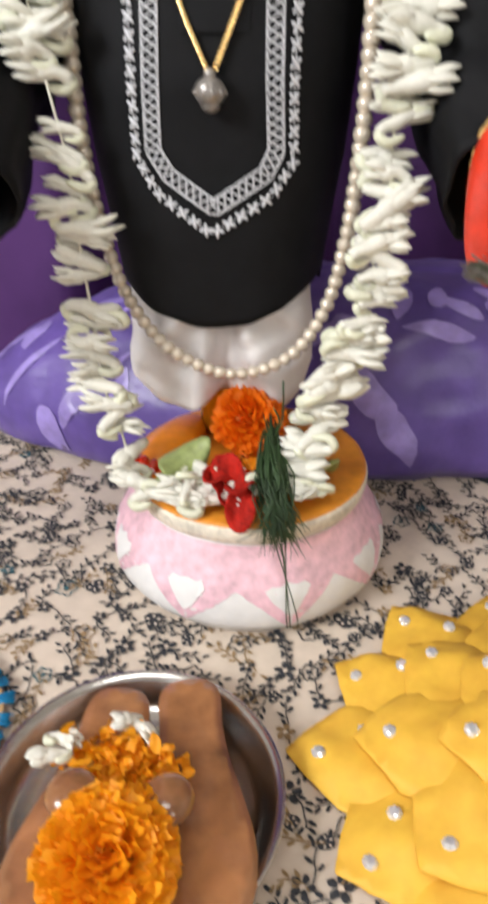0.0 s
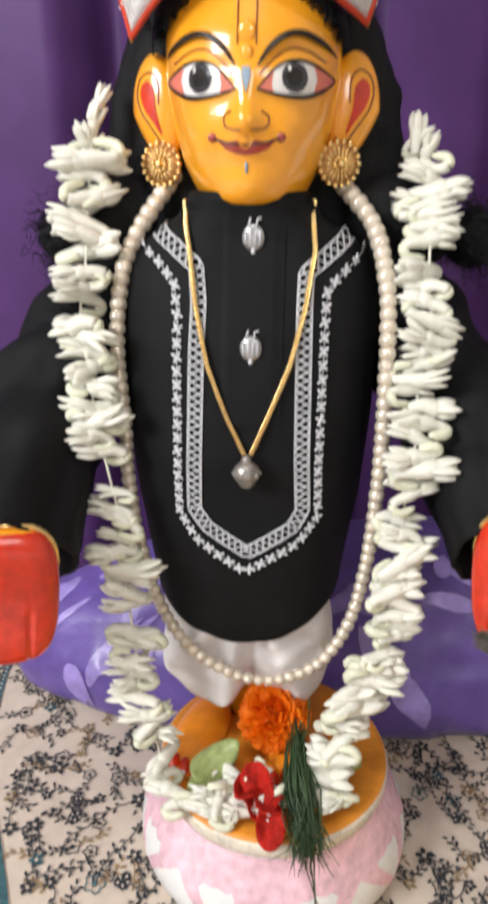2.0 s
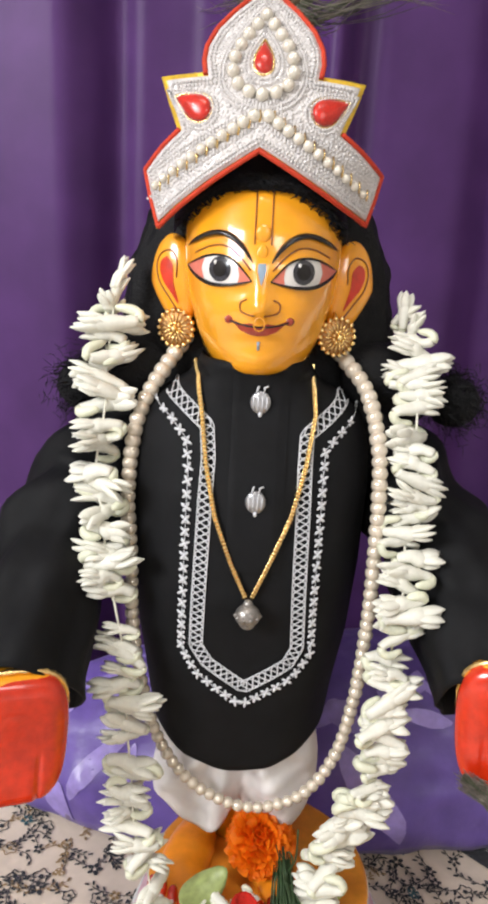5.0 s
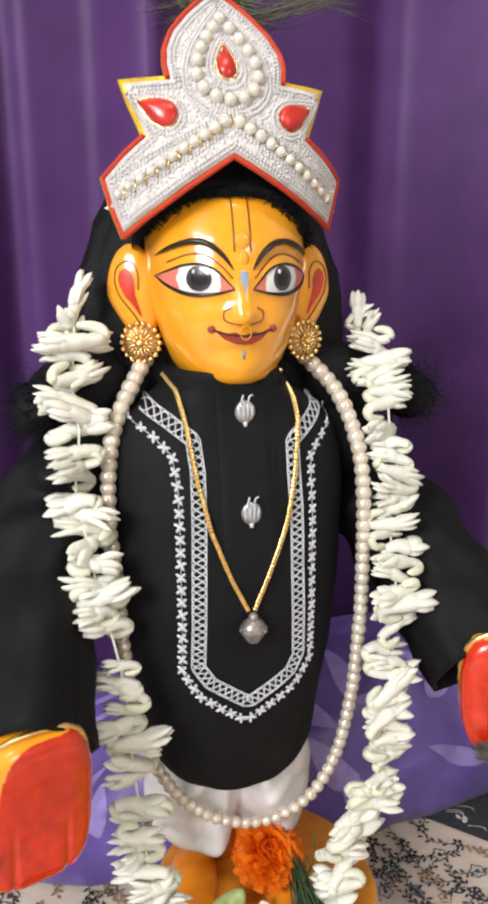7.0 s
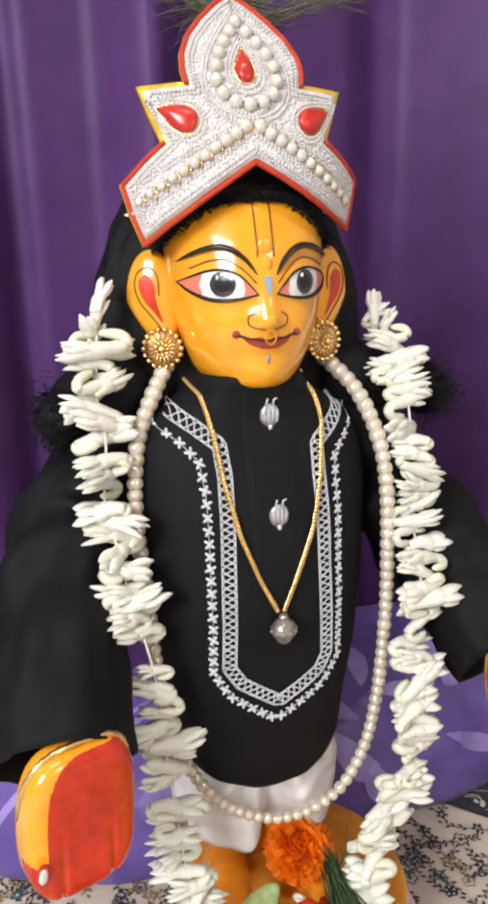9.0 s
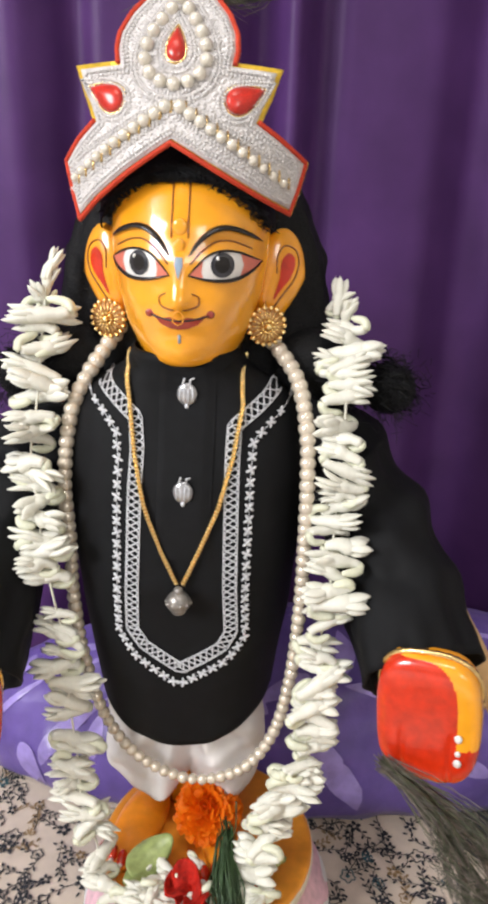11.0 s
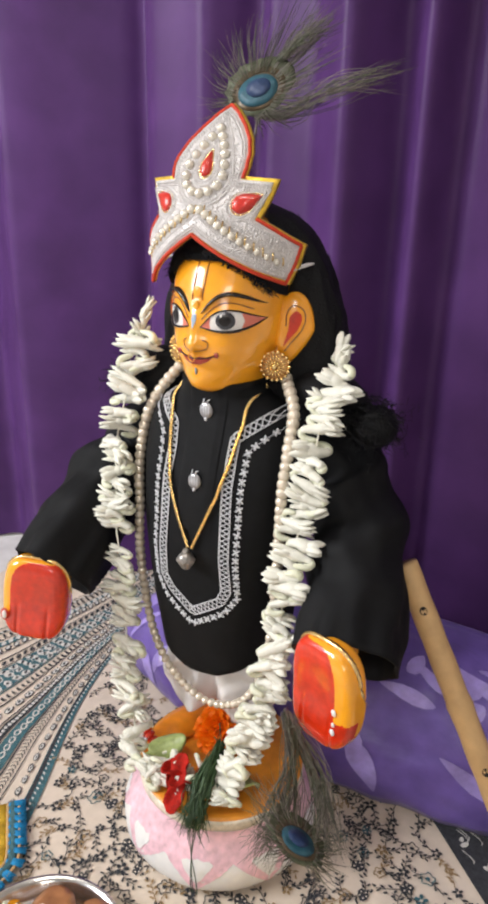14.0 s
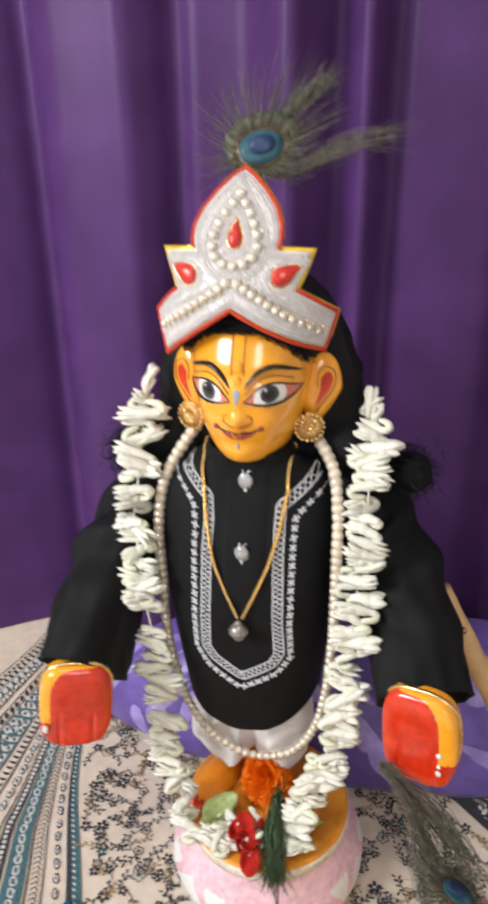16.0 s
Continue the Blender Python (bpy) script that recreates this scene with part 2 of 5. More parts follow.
    def data(self, name, mats, smooth=True):
        me = bpy.data.meshes.new(name)
        me.from_pydata(self.v, [], self.f)
        for m in mats if isinstance(mats, (list, tuple)) else [mats]:
            me.materials.append(m)
        me.polygons.foreach_set("material_index", self.m)
        me.polygons.foreach_set("use_smooth", [smooth] * len(self.f))
        me.update()
        bm = bmesh.new()
        bm.from_mesh(me)
        bmesh.ops.recalc_face_normals(bm, faces=bm.faces)
        bm.to_mesh(me)
        bm.free()
        return me

    def ob(self, name, mats, parent=None, label="", smooth=True):
        ob = new(name, self.data(name, mats, smooth))
        if parent:
            ob.parent = parent
        return tagged(ob, label)


def thing(name, label, category, m=None, group="", kind=""):
    ob = new(name)
    ob.empty_display_size = 0.02
    if m:
        ob.matrix_world = m
    return tagged(ob, label, category, group, kind)


def lerp(table, x):
    """A smooth value at x from rows (x, value)."""
    if x <= table[0][0]:
        return table[0][1]
    for (a, p), (b, q) in zip(table, table[1:]):
        if x <= b:
            k = (x - a) / (b - a)
            return p + (q - p) * k
    return table[-1][1]


def spline(pts, n):
    """n points at equal steps along a Catmull-Rom curve through pts."""
    p = [Vector(q) for q in pts]
    p = [2 * p[0] - p[1]] + p + [2 * p[-1] - p[-2]]
    fine = []
    for i in range(1, len(p) - 2):
        for k in range(24):
            t = k / 24
            a, b, c, d = p[i - 1], p[i], p[i + 1], p[i + 2]
            fine.append(0.5 * ((2 * b) + (c - a) * t + (2 * a - 5 * b + 4 * c - d) * t * t + (3 * b - a - 3 * c + d) * t ** 3))
    fine.append(p[-2])
    acc = [0.0]
    for a, b in zip(fine, fine[1:]):
        acc.append(acc[-1] + (b - a).length)
    out, j = [], 0
    for i in range(n):
        s = acc[-1] * i / (n - 1)
        while j < len(acc) - 2 and acc[j + 1] < s:
            j += 1
        k = (s - acc[j]) / max(1e-9, acc[j + 1] - acc[j])
        out.append(fine[j].lerp(fine[j + 1], min(1, k)))
    return out


def nz(x, y=0.0, z=0.0):
    return noise.noise(Vector((x, y, z)))


rnd = random.Random(7)
IDOL = pose(-0.017, 0.50, 0, 0, 0, -5)

# ---- the room ----
def box(name, lo, hi, material, kind="structure", label="", category="wall"):
    g = Geo()
    (a, b, c), (d, e, f) = lo, hi
    g.grid([[(a, b, c), (d, b, c), (d, e, c), (a, e, c)], [(a, b, f), (d, b, f), (d, e, f), (a, e, f)]], 0, True, True, True)
    ob = g.ob(name, material, None, label, False)
    return tagged(ob, label, category, "", kind)


box("floor", (-1.75, -1.8, -0.06), (1.85, 1.10, -0.004), M_FLOOR, "structure", "white marble floor under the printed cloth", "floor")
box("wall_north", (-1.75, 1.10, 0), (1.85, 1.20, 2.6), M_WALL, "structure", "cream painted wall behind the curtain", "wall")
box("wall_east", (1.85, -1.8, 0), (1.95, 1.20, 2.6), M_WALL, "structure", "cream painted side wall", "wall")
box("ceiling", (-1.85, -1.9, 2.6), (1.95, 1.20, 2.7), M_WALL, "structure", "cream painted ceiling", "ceiling")


def wall_with_window(name, at, axis, span, hole, label):
    """A wall in four pieces round an opening. axis x: the wall runs along x at y=at."""
    w = thing(name, label, "wall", None, "", "structure")
    (s0, s1), (h0, h1, z0, z1) = span, hole
    for a, b, c, d in ((s0, h0, 0, 2.6), (h1, s1, 0, 2.6), (h0, h1, 0, z0), (h0, h1, z1, 2.6)):
        g = Geo()
        if axis == "x":
            q = [(a, at - 0.1), (b, at - 0.1), (b, at), (a, at)]
        else:
            q = [(at - 0.1, a), (at, a), (at, b), (at - 0.1, b)]
        g.grid([[(x, y, c) for x, y in q], [(x, y, d) for x, y in q]], 0, True, True, True)
        g.ob("wall_panel", M_WALL, w, "", False)
    g = Geo()
    for a, b, c, d in ((h0, h1, z0, z0 + 0.05), (h0, h1, z1 - 0.05, z1), (h0, h0 + 0.05, z0 + 0.05, z1 - 0.05), (h1 - 0.05, h1, z0 + 0.05, z1 - 0.05)):
        if axis == "x":
            q = [(a, at - 0.08), (b, at - 0.08), (b, at - 0.03), (a, at - 0.03)]
        else:
            q = [(at - 0.08, a), (at - 0.03, a), (at - 0.03, b), (at - 0.08, b)]
        g.grid([[(x, y, c) for x, y in q], [(x, y, d) for x, y in q]], 0, True, True, True)
    g.ob("window_frame", M_FRAME, w, "white window frame", False)


wall_with_window("wall_south", -1.8, "x", (-1.85, 1.85), (0.15, 1.1, 0.8, 2.05), "cream wall with a bright window")
wall_with_window("wall_west", -1.75, "y", (-1.8, 1.20), (-1.40, -0.30, 0.75, 2.05), "cream side wall with a bright window")

# ---- curtain ----
SWEEP = [(-1.1, 0.86), (-0.80, 0.81), (-0.70, 0.86), (-0.56, 0.80), (-0.46, 0.830), (-0.385, 0.853), (-0.362, 0.867), (-0.325, 0.830), (-0.30, 0.818), (-0.20, 0.803), (-0.165, 0.820), (-0.148, 0.837), (-0.13, 0.823), (-0.06, 0.823), (-0.012, 0.789), (0.0, 0.789), (0.043, 0.834), (0.076, 0.806), (0.105, 0.848), (0.125, 0.835), (0.236, 0.842), (0.29, 0.864), (0.324, 0.862), (0.43, 0.792), (0.50, 0.842), (0.56, 0.80), (0.75, 0.87), (0.9, 0.80), (1.3, 0.87)]


def curtain_y(x, z):
    xs = x + 0.012 * nz(x * 2, z * 0.7, 9)
    s = sum(lerp(SWEEP, xs + d) * k for d, k in ((-0.012, 0.15), (-0.006, 0.2), (0, 0.3), (0.006, 0.2), (0.012, 0.15)))
    s = 0.825 + 1.75 * (s - 0.825)
    s += 0.002 * math.sin(x * 43 + 3 * nz(x * 3, 5) + 0.8 * nz(z * 0.6, x)) + 0.010 * nz(x * 9, z * 0.6, 3)
    return s


g = Geo()
rows = []
for i in range(29):
    z = 1.75 * i / 28
    rows.append([(x, curtain_y(x, z), z + 0.002) for x in (-1.1 + 2.4 * k / 640 for k in range(641))])
g.grid(rows)
g.grid([[(x, y + 0.003, z) for x, y, z in r] for r in rows])
curtain = g.ob("curtain", M_CURTAIN)
tagged(curtain, "purple satin curtain hanging in deep vertical folds", "curtain")
g = Geo()
g.tube([(-1.2, 0.80, 1.765), (1.4, 0.80, 1.765)], 0.014, 12)
for x in (-1.15, 1.35):
    g.tube([(x, 0.80, 1.765), (x, 1.10, 1.765)], 0.008, 8)
tagged(g.ob("curtain_rod", M_STEEL), "steel curtain rod on wall brackets", "curtain rod", "", "")

# ---- printed cloth on the floor ----
X0, X1, Y0, Y1 = -1.0, 0.95, -0.35, 0.93
LEFT = [(-0.4, -0.06), (0.0, -0.10), (0.30, -0.165), (0.377, -0.193), (0.425, -0.213), (0.508, -0.250), (0.589, -0.274), (0.66, -0.286), (1.0, -0.30)]


def left_edge(y):
    return 0.5 * lerp(LEFT, y - 0.02) + 0.5 * lerp(LEFT, y + 0.02)


def fan(y):
    """How far the border's stripes spread: they run together towards the back."""
    return 1 / (1 + 6 * (y - 0.45)) if y > 0.45 else 1 + 2.2 * (0.45 - y)


g = Geo()
rows = []
for k in range(61):
    y = Y0 + (Y1 - Y0) * k / 60
    xl = min(left_edge(y) - 0.42 * fan(y), -0.62)
    rows.append([(x, y, 0.0012 * nz(x * 7, y * 7) - 0.0008) for x in (xl + (X1 - xl) * i / 80 for i in range(81))])
g.grid(rows)
g.grid([[(x, y, z - 0.0018) for x, y, z in r] for r in rows])
cloth = g.ob("bedspread", M_BEIGE)
tagged(cloth, "beige cotton bedspread with a dark floral block print", "bedspread")


def flat(x, y, h=0.0):
    return (x, y, 0.0012 * nz(x * 7, y * 7) + 0.0006 + h)


class Print(Geo):
    def poly(self, pts, mi, h=0.0):
        o = len(self.v)
        self.v.extend(flat(x, y, h) for x, y in pts)
        self.f.append(tuple(range(o, o + len(pts))))
        self.m.append(mi)

    def disc(self, x, y, rx, ry, a, mi, n=9, h=0.0, wob=0.15):
        c, s = math.cos(a), math.sin(a)
        pts = []
        for k in range(n):
            b = 2 * math.pi * k / n
            q = 1 + rnd.uniform(-wob, wob)
            u, w = rx * q * math.cos(b), ry * q * math.sin(b)
            pts.append((x + c * u - s * w, y + s * u + c * w))
        self.poly(pts, mi, h)

    def line(self, pts, w, mi, h=0.0):
        for (a, b), (c, d) in zip(pts, pts[1:]):
            L = math.hypot(c - a, d - b) or 1
            nx, ny = -(d - b) / L * w / 2, (c - a) / L * w / 2
            self.poly([(a - nx, b - ny), (c - nx, d - ny), (c + nx, d + ny), (a + nx, b + ny)], mi, h)


def flower(p, x, y, r, mi, style):
    a0 = rnd.uniform(0, 6.3)
    if style == 0:
        for k in range(5):
            a = a0 + k * 1.257
            p.disc(x + 0.62 * r * math.cos(a), y + 0.62 * r * math.sin(a), r * 0.42, r * 0.30, a, mi)
        p.disc(x, y, r * 0.22, r * 0.22, 0, 4, 7, 0.0003)
    elif style == 1:
        p.disc(x, y, r, r * 0.85, a0, mi, 11, 0, 0.22)
        for k in range(5):
            a = a0 + k * 1.257
            p.disc(x + 0.55 * r * math.cos(a), y + 0.55 * r * math.sin(a), r * 0.2, r * 0.13, a, 4, 6, 0.0003)
    else:
        pts = [(x + r * (1 + 0.22 * math.cos(5 * b)) * math.cos(b + a0), y + r * (1 + 0.22 * math.cos(5 * b)) * math.sin(b + a0)) for b in (2 * math.pi * k / 16 for k in range(17))]
        p.line(pts, 0.0012, mi)
        p.disc(x, y, r * 0.35, r * 0.35, 0, mi, 7)


def twig(p, x, y, a, L, mi):
    pts = []
    for k in range(8):
        pts.append((x, y))
        a += rnd.uniform(-0.35, 0.35)
        x, y = x + L / 7 * math.cos(a), y + L / 7 * math.sin(a)
        s = 1 if k % 2 else -1
        if k and rnd.random() < 0.85:
            p.disc(x + 0.0032 * math.cos(a + s * 1.1), y + 0.0032 * math.sin(a + s * 1.1), 0.0029, 0.0013, a + s * 0.7, mi, 6)
    p.line(pts, 0.0010, mi)


def dark_edge(y):
    return 0.297 - 0.914 * (y - 0.49) if y < 0.60 else 0.196


p = Print()
step = 0.0275
yy = Y0 + 0.02
while yy < 0.80:
    xx = -0.5
    while xx < 0.62:
        x, y = xx + rnd.uniform(-0.008, 0.008), yy + rnd.uniform(-0.008, 0.008)
        if left_edge(y) + 0.008 < x < dark_edge(y) - 0.006:
            q = rnd.random()
            mi = 0 if q < 0.62 else (1 if q < 0.74 else 2 if q < 0.86 else 0)
            flower(p, x, y, rnd.uniform(0.0050, 0.0080), mi, rnd.choice((0, 0, 1, 2)))
            for _ in range(2):
                twig(p, x + rnd.uniform(-0.004, 0.004), y + rnd.uniform(-0.004, 0.004), rnd.uniform(0, 6.3), rnd.uniform(0.018, 0.032), 0 if rnd.random() < 0.8 else 1)
        xx += step
    yy += step
p.ob("printed_flowers", [M_NAVY, M_OCHRE, M_TEAL, M_NAVY, M_BEIGE], cloth, "dark printed flowers and twigs", False)["kind"] = "stuff"

p = Print()


def band(off, w, mi, h=0.0):
    """A woven stripe that runs along the left border at a distance off from its edge."""
    ys = [0.02 + 0.87 * k / 40 for k in range(41)]
    for a, b in zip(ys, ys[1:]):
        fa, fb = fan(a), fan(b)
        p.poly([(left_edge(a) - off * fa, a), (left_edge(b) - off * fb, b), (left_edge(b) - (off + w) * fb, b), (left_edge(a) - (off + w) * fa, a)], mi, h)


def run(off, gap, fn):
    y = 0.02
    while y < 0.88:
        fn(left_edge(y) - off * fan(y), y)
        y += gap


ANG = 2.0
band(0.0, 0.016, 1)
band(0.010, 0.005, 0, 0.0002)
run(0.0075, 0.007, lambda x, y: p.disc(x, y, 0.0026, 0.0012, ANG + 0.6, 2, 6, 0.0004))
run(0.027, 0.017, lambda x, y: (p.disc(x, y, 0.0070, 0.0038, ANG, 0, 9), p.disc(x, y, 0.0050, 0.0024, ANG, 2, 7, 0.0004), p.disc(x, y, 0.002, 0.001, ANG, 0, 6, 0.0006)))
band(0.040, 0.0015, 0)
run(0.048, 0.006, lambda x, y: p.line([(x - 0.005, y - 0.003), (x, y + 0.002), (x + 0.005, y - 0.003)], 0.0012, 0))
band(0.056, 0.0018, 0)
band(0.060, 0.022, 1)
run(0.071, 0.013, lambda x, y: (p.disc(x, y, 0.0065, 0.0046, ANG, 2, 9, 0.0004), p.disc(x, y, 0.0042, 0.0026, ANG, 1, 8, 0.0006)))
band(0.085, 0.013, 0)
run(0.0915, 0.0066, lambda x, y: p.disc(x, y, 0.0028, 0.0026, 0, 2, 8, 0.0004))
band(0.101, 0.002, 0)
run(0.116, 0.019, lambda x, y: (p.disc(x, y, 0.0085, 0.0050, ANG - 0.4, 0, 10), p.disc(x, y, 0.0066, 0.0036, ANG - 0.4, 2, 8, 0.0004), p.disc(x, y, 0.003, 0.0018, ANG, 0, 6, 0.0006)))
band(0.132, 0.003, 0)
run(0.146, 0.009, lambda x, y: (p.disc(x, y, 0.0050, 0.0020, ANG + 0.8, 0, 7), p.disc(x + 0.004, y, 0.0030, 0.0012, ANG - 0.6, 0, 6)))
band(0.160, 0.003, 1)
band(0.166, 0.060, 1)
for off in (0.176, 0.196, 0.214):
    run(off, 0.016, lambda x, y: (p.disc(x, y, 0.0075, 0.0048, rnd.uniform(0, 6), 2, 9, 0.0004, 0.3), p.disc(x, y, 0.0040, 0.0024, ANG, 0, 7, 0.0006)))
run(0.205, 0.011, lambda x, y: p.line([(x - 0.006, y), (x, y + 0.005), (x + 0.006, y + 0.002)], 0.0012, 2, 0.0005))
band(0.230, 0.003, 0)
run(0.245, 0.012, lambda x, y: p.disc(x, y, 0.006, 0.003, ANG, 0, 8))
band(0.258, 0.004, 0)
band(0.285, 0.003, 0)
run(0.300, 0.014, lambda x, y: (p.disc(x, y, 0.0075, 0.0045, ANG, 0, 9), p.disc(x, y, 0.0055, 0.0028, ANG, 2, 7, 0.0004)))
band(0.315, 0.022, 1)
run(0.326, 0.012, lambda x, y: p.disc(x, y, 0.0060, 0.0038, ANG, 2, 8, 0.0004))
band(0.346, 0.003, 0)
run(0.362, 0.010, lambda x, y: p.disc(x, y, 0.0055, 0.0024, ANG + 0.7, 0, 7))
band(0.380, 0.012, 0)
run(0.386, 0.009, lambda x, y: p.disc(x, y, 0.0032, 0.0026, 0, 2, 7, 0.0004))
band(0.405, 0.004, 0)
p.ob("printed_border_stripes", [M_NAVY, M_TEAL, M_PALE], cloth, "teal and black border stripes with pale motifs", False)["kind"] = "stuff"

p = Print()
ys = [0.40 + 0.5 * k / 24 for k in range(25)]
for a, b in zip(ys, ys[1:]):
    p.poly([(dark_edge(a), a), (0.78, a), (0.78, b), (dark_edge(b), b)], 0)
for _ in range(1100):
    y = rnd.uniform(0.41, 0.89)
    x = dark_edge(y) + 0.012 + rnd.random() * 0.45
    if rnd.random() < 0.5:
        p.disc(x, y, rnd.uniform(0.003, 0.006), rnd.uniform(0.002, 0.003), rnd.uniform(0, 6), 1, 7, 0.0004)
    else:
        pts = [(x + 0.006 * k * math.cos(1.0 + 0.5 * k), y + 0.004 * k) for k in range(4)]
        p.line(pts, 0.0010, 1, 0.0004)
p.ob("printed_dark_border", [M_NAVY, M_PALE], cloth, "dark border with a pale floral print", False)["kind"] = "stuff"

# ---- purple cushion behind the figure ----
def cushion_pt(a, q):
    """a: angle round the cushion, q: 0 at the rim on the floor to 1 at the top."""
    rho = math.cos(q * math.pi / 2) ** 0.62
    z = 0.172 * math.sin(q * math.pi / 2) ** 0.9
    bulge = 1 + 0.05 * math.sin(math.pi * min(1, q * 2.2)) - 0.03 * (q < 0.01)
    c, s = math.cos(a), math.sin(a)
    x = 0.13 + 0.400 * rho * bulge * math.copysign(abs(c) ** 0.9, c)
    y = 0.695 + (0.135 if s < 0 else 0.06) * rho * bulge * math.copysign(abs(s) ** 0.9, s)
    k = 0.008 * nz(x * 13, y * 9, z * 15) + 0.005 * nz(x * 34, y * 20, z * 40) + 0.002 * abs(nz(x * 60, y * 30, z * 25))
    return (x + 0.4 * k, y - k, max(0.002, z + k * (q > 0.05) + 0.014 * (x - 0.06)))


g = Geo()
g.grid([[cushion_pt(2 * math.pi * k / 160, i / 30) for k in range(160)] for i in range(31)], 0, True, True, True)
cushion = g.ob("cushion", M_CUSH)
tagged(cushion, "purple satin cushion with a lilac leaf pattern, on the bedspread", "cushion")
lg = random.Random(3)
for i in range(56):
    a0, q0 = math.pi * (1.02 + 0.96 * ((i * 0.618) % 1)), lg.uniform(0.10, 0.85)
    turn, L, W = lg.uniform(0, 6.3), lg.uniform(0.022, 0.034), lg.uniform(0.008, 0.012)
    out = [(L * math.cos(b), W * math.sin(b) * abs(math.sin(b)) ** 0.45 * (1 - 0.35 * math.cos(b))) for b in (2 * math.pi * k / 14 for k in range(14))]
    ct, st = math.cos(turn), math.sin(turn)

    def on_cushion(u, v, h, a0=a0, q0=q0, ct=ct, st=st):
        du, dv = ct * u - st * v, st * u + ct * v
        P = Vector(cushion_pt(a0 + du / 0.30, min(0.97, max(0.02, q0 + dv / 0.22))))
        return P + Vector((0.1 * (P.x - 0.13), -0.8 if P.y < 0.70 else 0.5, 0.55)).normalized() * 0.0013
    Geo().sheet(out, on_cushion, 0, 0.006).ob("leaf_print", M_CUSHLEAF, cushion)

# ---- lotus stand ----
SC = Vector((0.004, 0.464, 0))
PROFILE = [(0.000, 0.097), (0.006, 0.102), (0.016, 0.1088), (0.026, 0.1093), (0.038, 0.1065), (0.050, 0.0998), (0.060, 0.093), (0.068, 0.0885), (0.073, 0.0875)]
stand = thing("lotus_stand", "white and pink painted round lotus stand with an orange top", "stand", Matrix.Translation(SC))


def stand_pt(a, z, h=0.0):
    r = lerp(PROFILE, z) + h + 0.0008 * nz(3 * math.cos(a), 3 * math.sin(a), z * 40)
    return (r * math.cos(a), r * math.sin(a), z)


g = Geo()
zs = [0.0, 0.003, 0.006, 0.011, 0.016, 0.021, 0.026, 0.032, 0.038, 0.044, 0.050, 0.055, 0.060, 0.064, 0.068, 0.073]
g.grid([[stand_pt(2 * math.pi * k / 96, z) for k in range(96)] for z in zs], 0, True, True, True)
g.ob("body", M_STANDW, stand, "white painted body")
g = Geo()
TEETH, TURN0 = 9, radians(-75)
tooth = 2 * math.pi / TEETH
rows = [[], [], [], [], [], []]
for k in range(325):
    a = TURN0 + 2 * math.pi * k / 324
    t = abs((((a - TURN0) / tooth) % 1) - 0.5) * 2
    lo = 0.044 - 0.030 * t ** 1.15 + 0.0022 * nz(a * 7, 1) + 0.0012 * nz(a * 31, 4)
    for i in range(6):
        rows[i].append(stand_pt(a, lo + (0.0712 - lo) * i / 5, 0.0006))
g.grid(rows)
g.ob("pink_petal_band", M_STANDP, stand, "faded pink brushed petal points")
pr = random.Random(21)
for k in range(TEETH):
    a = TURN0 + k * tooth
    half = [(0.0, 0.0235), (0.05, 0.029), (0.105, 0.036), (0.15, 0.0435), (0.12, 0.0475), (0.06, 0.0465), (0.0, 0.049)]
    out = [(a + u * pr.uniform(0.88, 1.1), v + pr.uniform(-0.0012, 0.0012)) for u, v in half + [(-u, v) for u, v in reversed(half[1:-1])]]
    Geo().sheet(out, lambda u, v, h: stand_pt(u, v, 0.0011), 0, 0.008).ob("petal_inside", M_STANDW, stand, "white petal centre")
g = Geo()
rim = [(0.0870, 0.072), (0.0900, 0.074), (0.0915, 0.079), (0.0915, 0.085), (0.0905, 0.0872), (0.088, 0.0876)]
g.grid([[((r + 0.0007 * nz(5 * math.cos(a), 5 * math.sin(a), z * 90)) * math.cos(a), (r + 0.0007 * nz(5 * math.cos(a), 5 * math.sin(a), z * 90)) * math.sin(a), z) for a in (2 * math.pi * k / 96 for k in range(96))] for r, z in rim], 0, True)
g.ob("rim", M_RIM, stand, "cream chipped rim")
g = Geo()
g.grid([[(r * math.cos(a), r * math.sin(a), z) for a in (2 * math.pi * k / 96 for k in range(96))] for r, z in ((0.0905, 0.0868), (0.0898, 0.0885), (0.086, 0.0892), (0.05, 0.0895), (0.01, 0.0896))], 0, True, False, True)
g.ob("top", M_STANDO, stand, "orange painted top")

# ---- the figure: one mesh ----
HEAD_W = [(0.494, 0.022), (0.502, 0.029), (0.508, 0.0335), (0.516, 0.0385), (0.530, 0.0450), (0.552, 0.0512), (0.575, 0.0545), (0.600, 0.0550), (0.620, 0.051), (0.640, 0.043), (0.655, 0.030), (0.666, 0.010)]
HEAD_F = [(0.494, -0.018), (0.502, -0.034), (0.508, -0.0430), (0.520, -0.0475), (0.535, -0.0490), (0.552, -0.0500), (0.575, -0.0495), (0.595, -0.0455), (0.616, -0.0375), (0.640, -0.020), (0.655, -0.006), (0.666, 0.006)]


HX = 0.0025


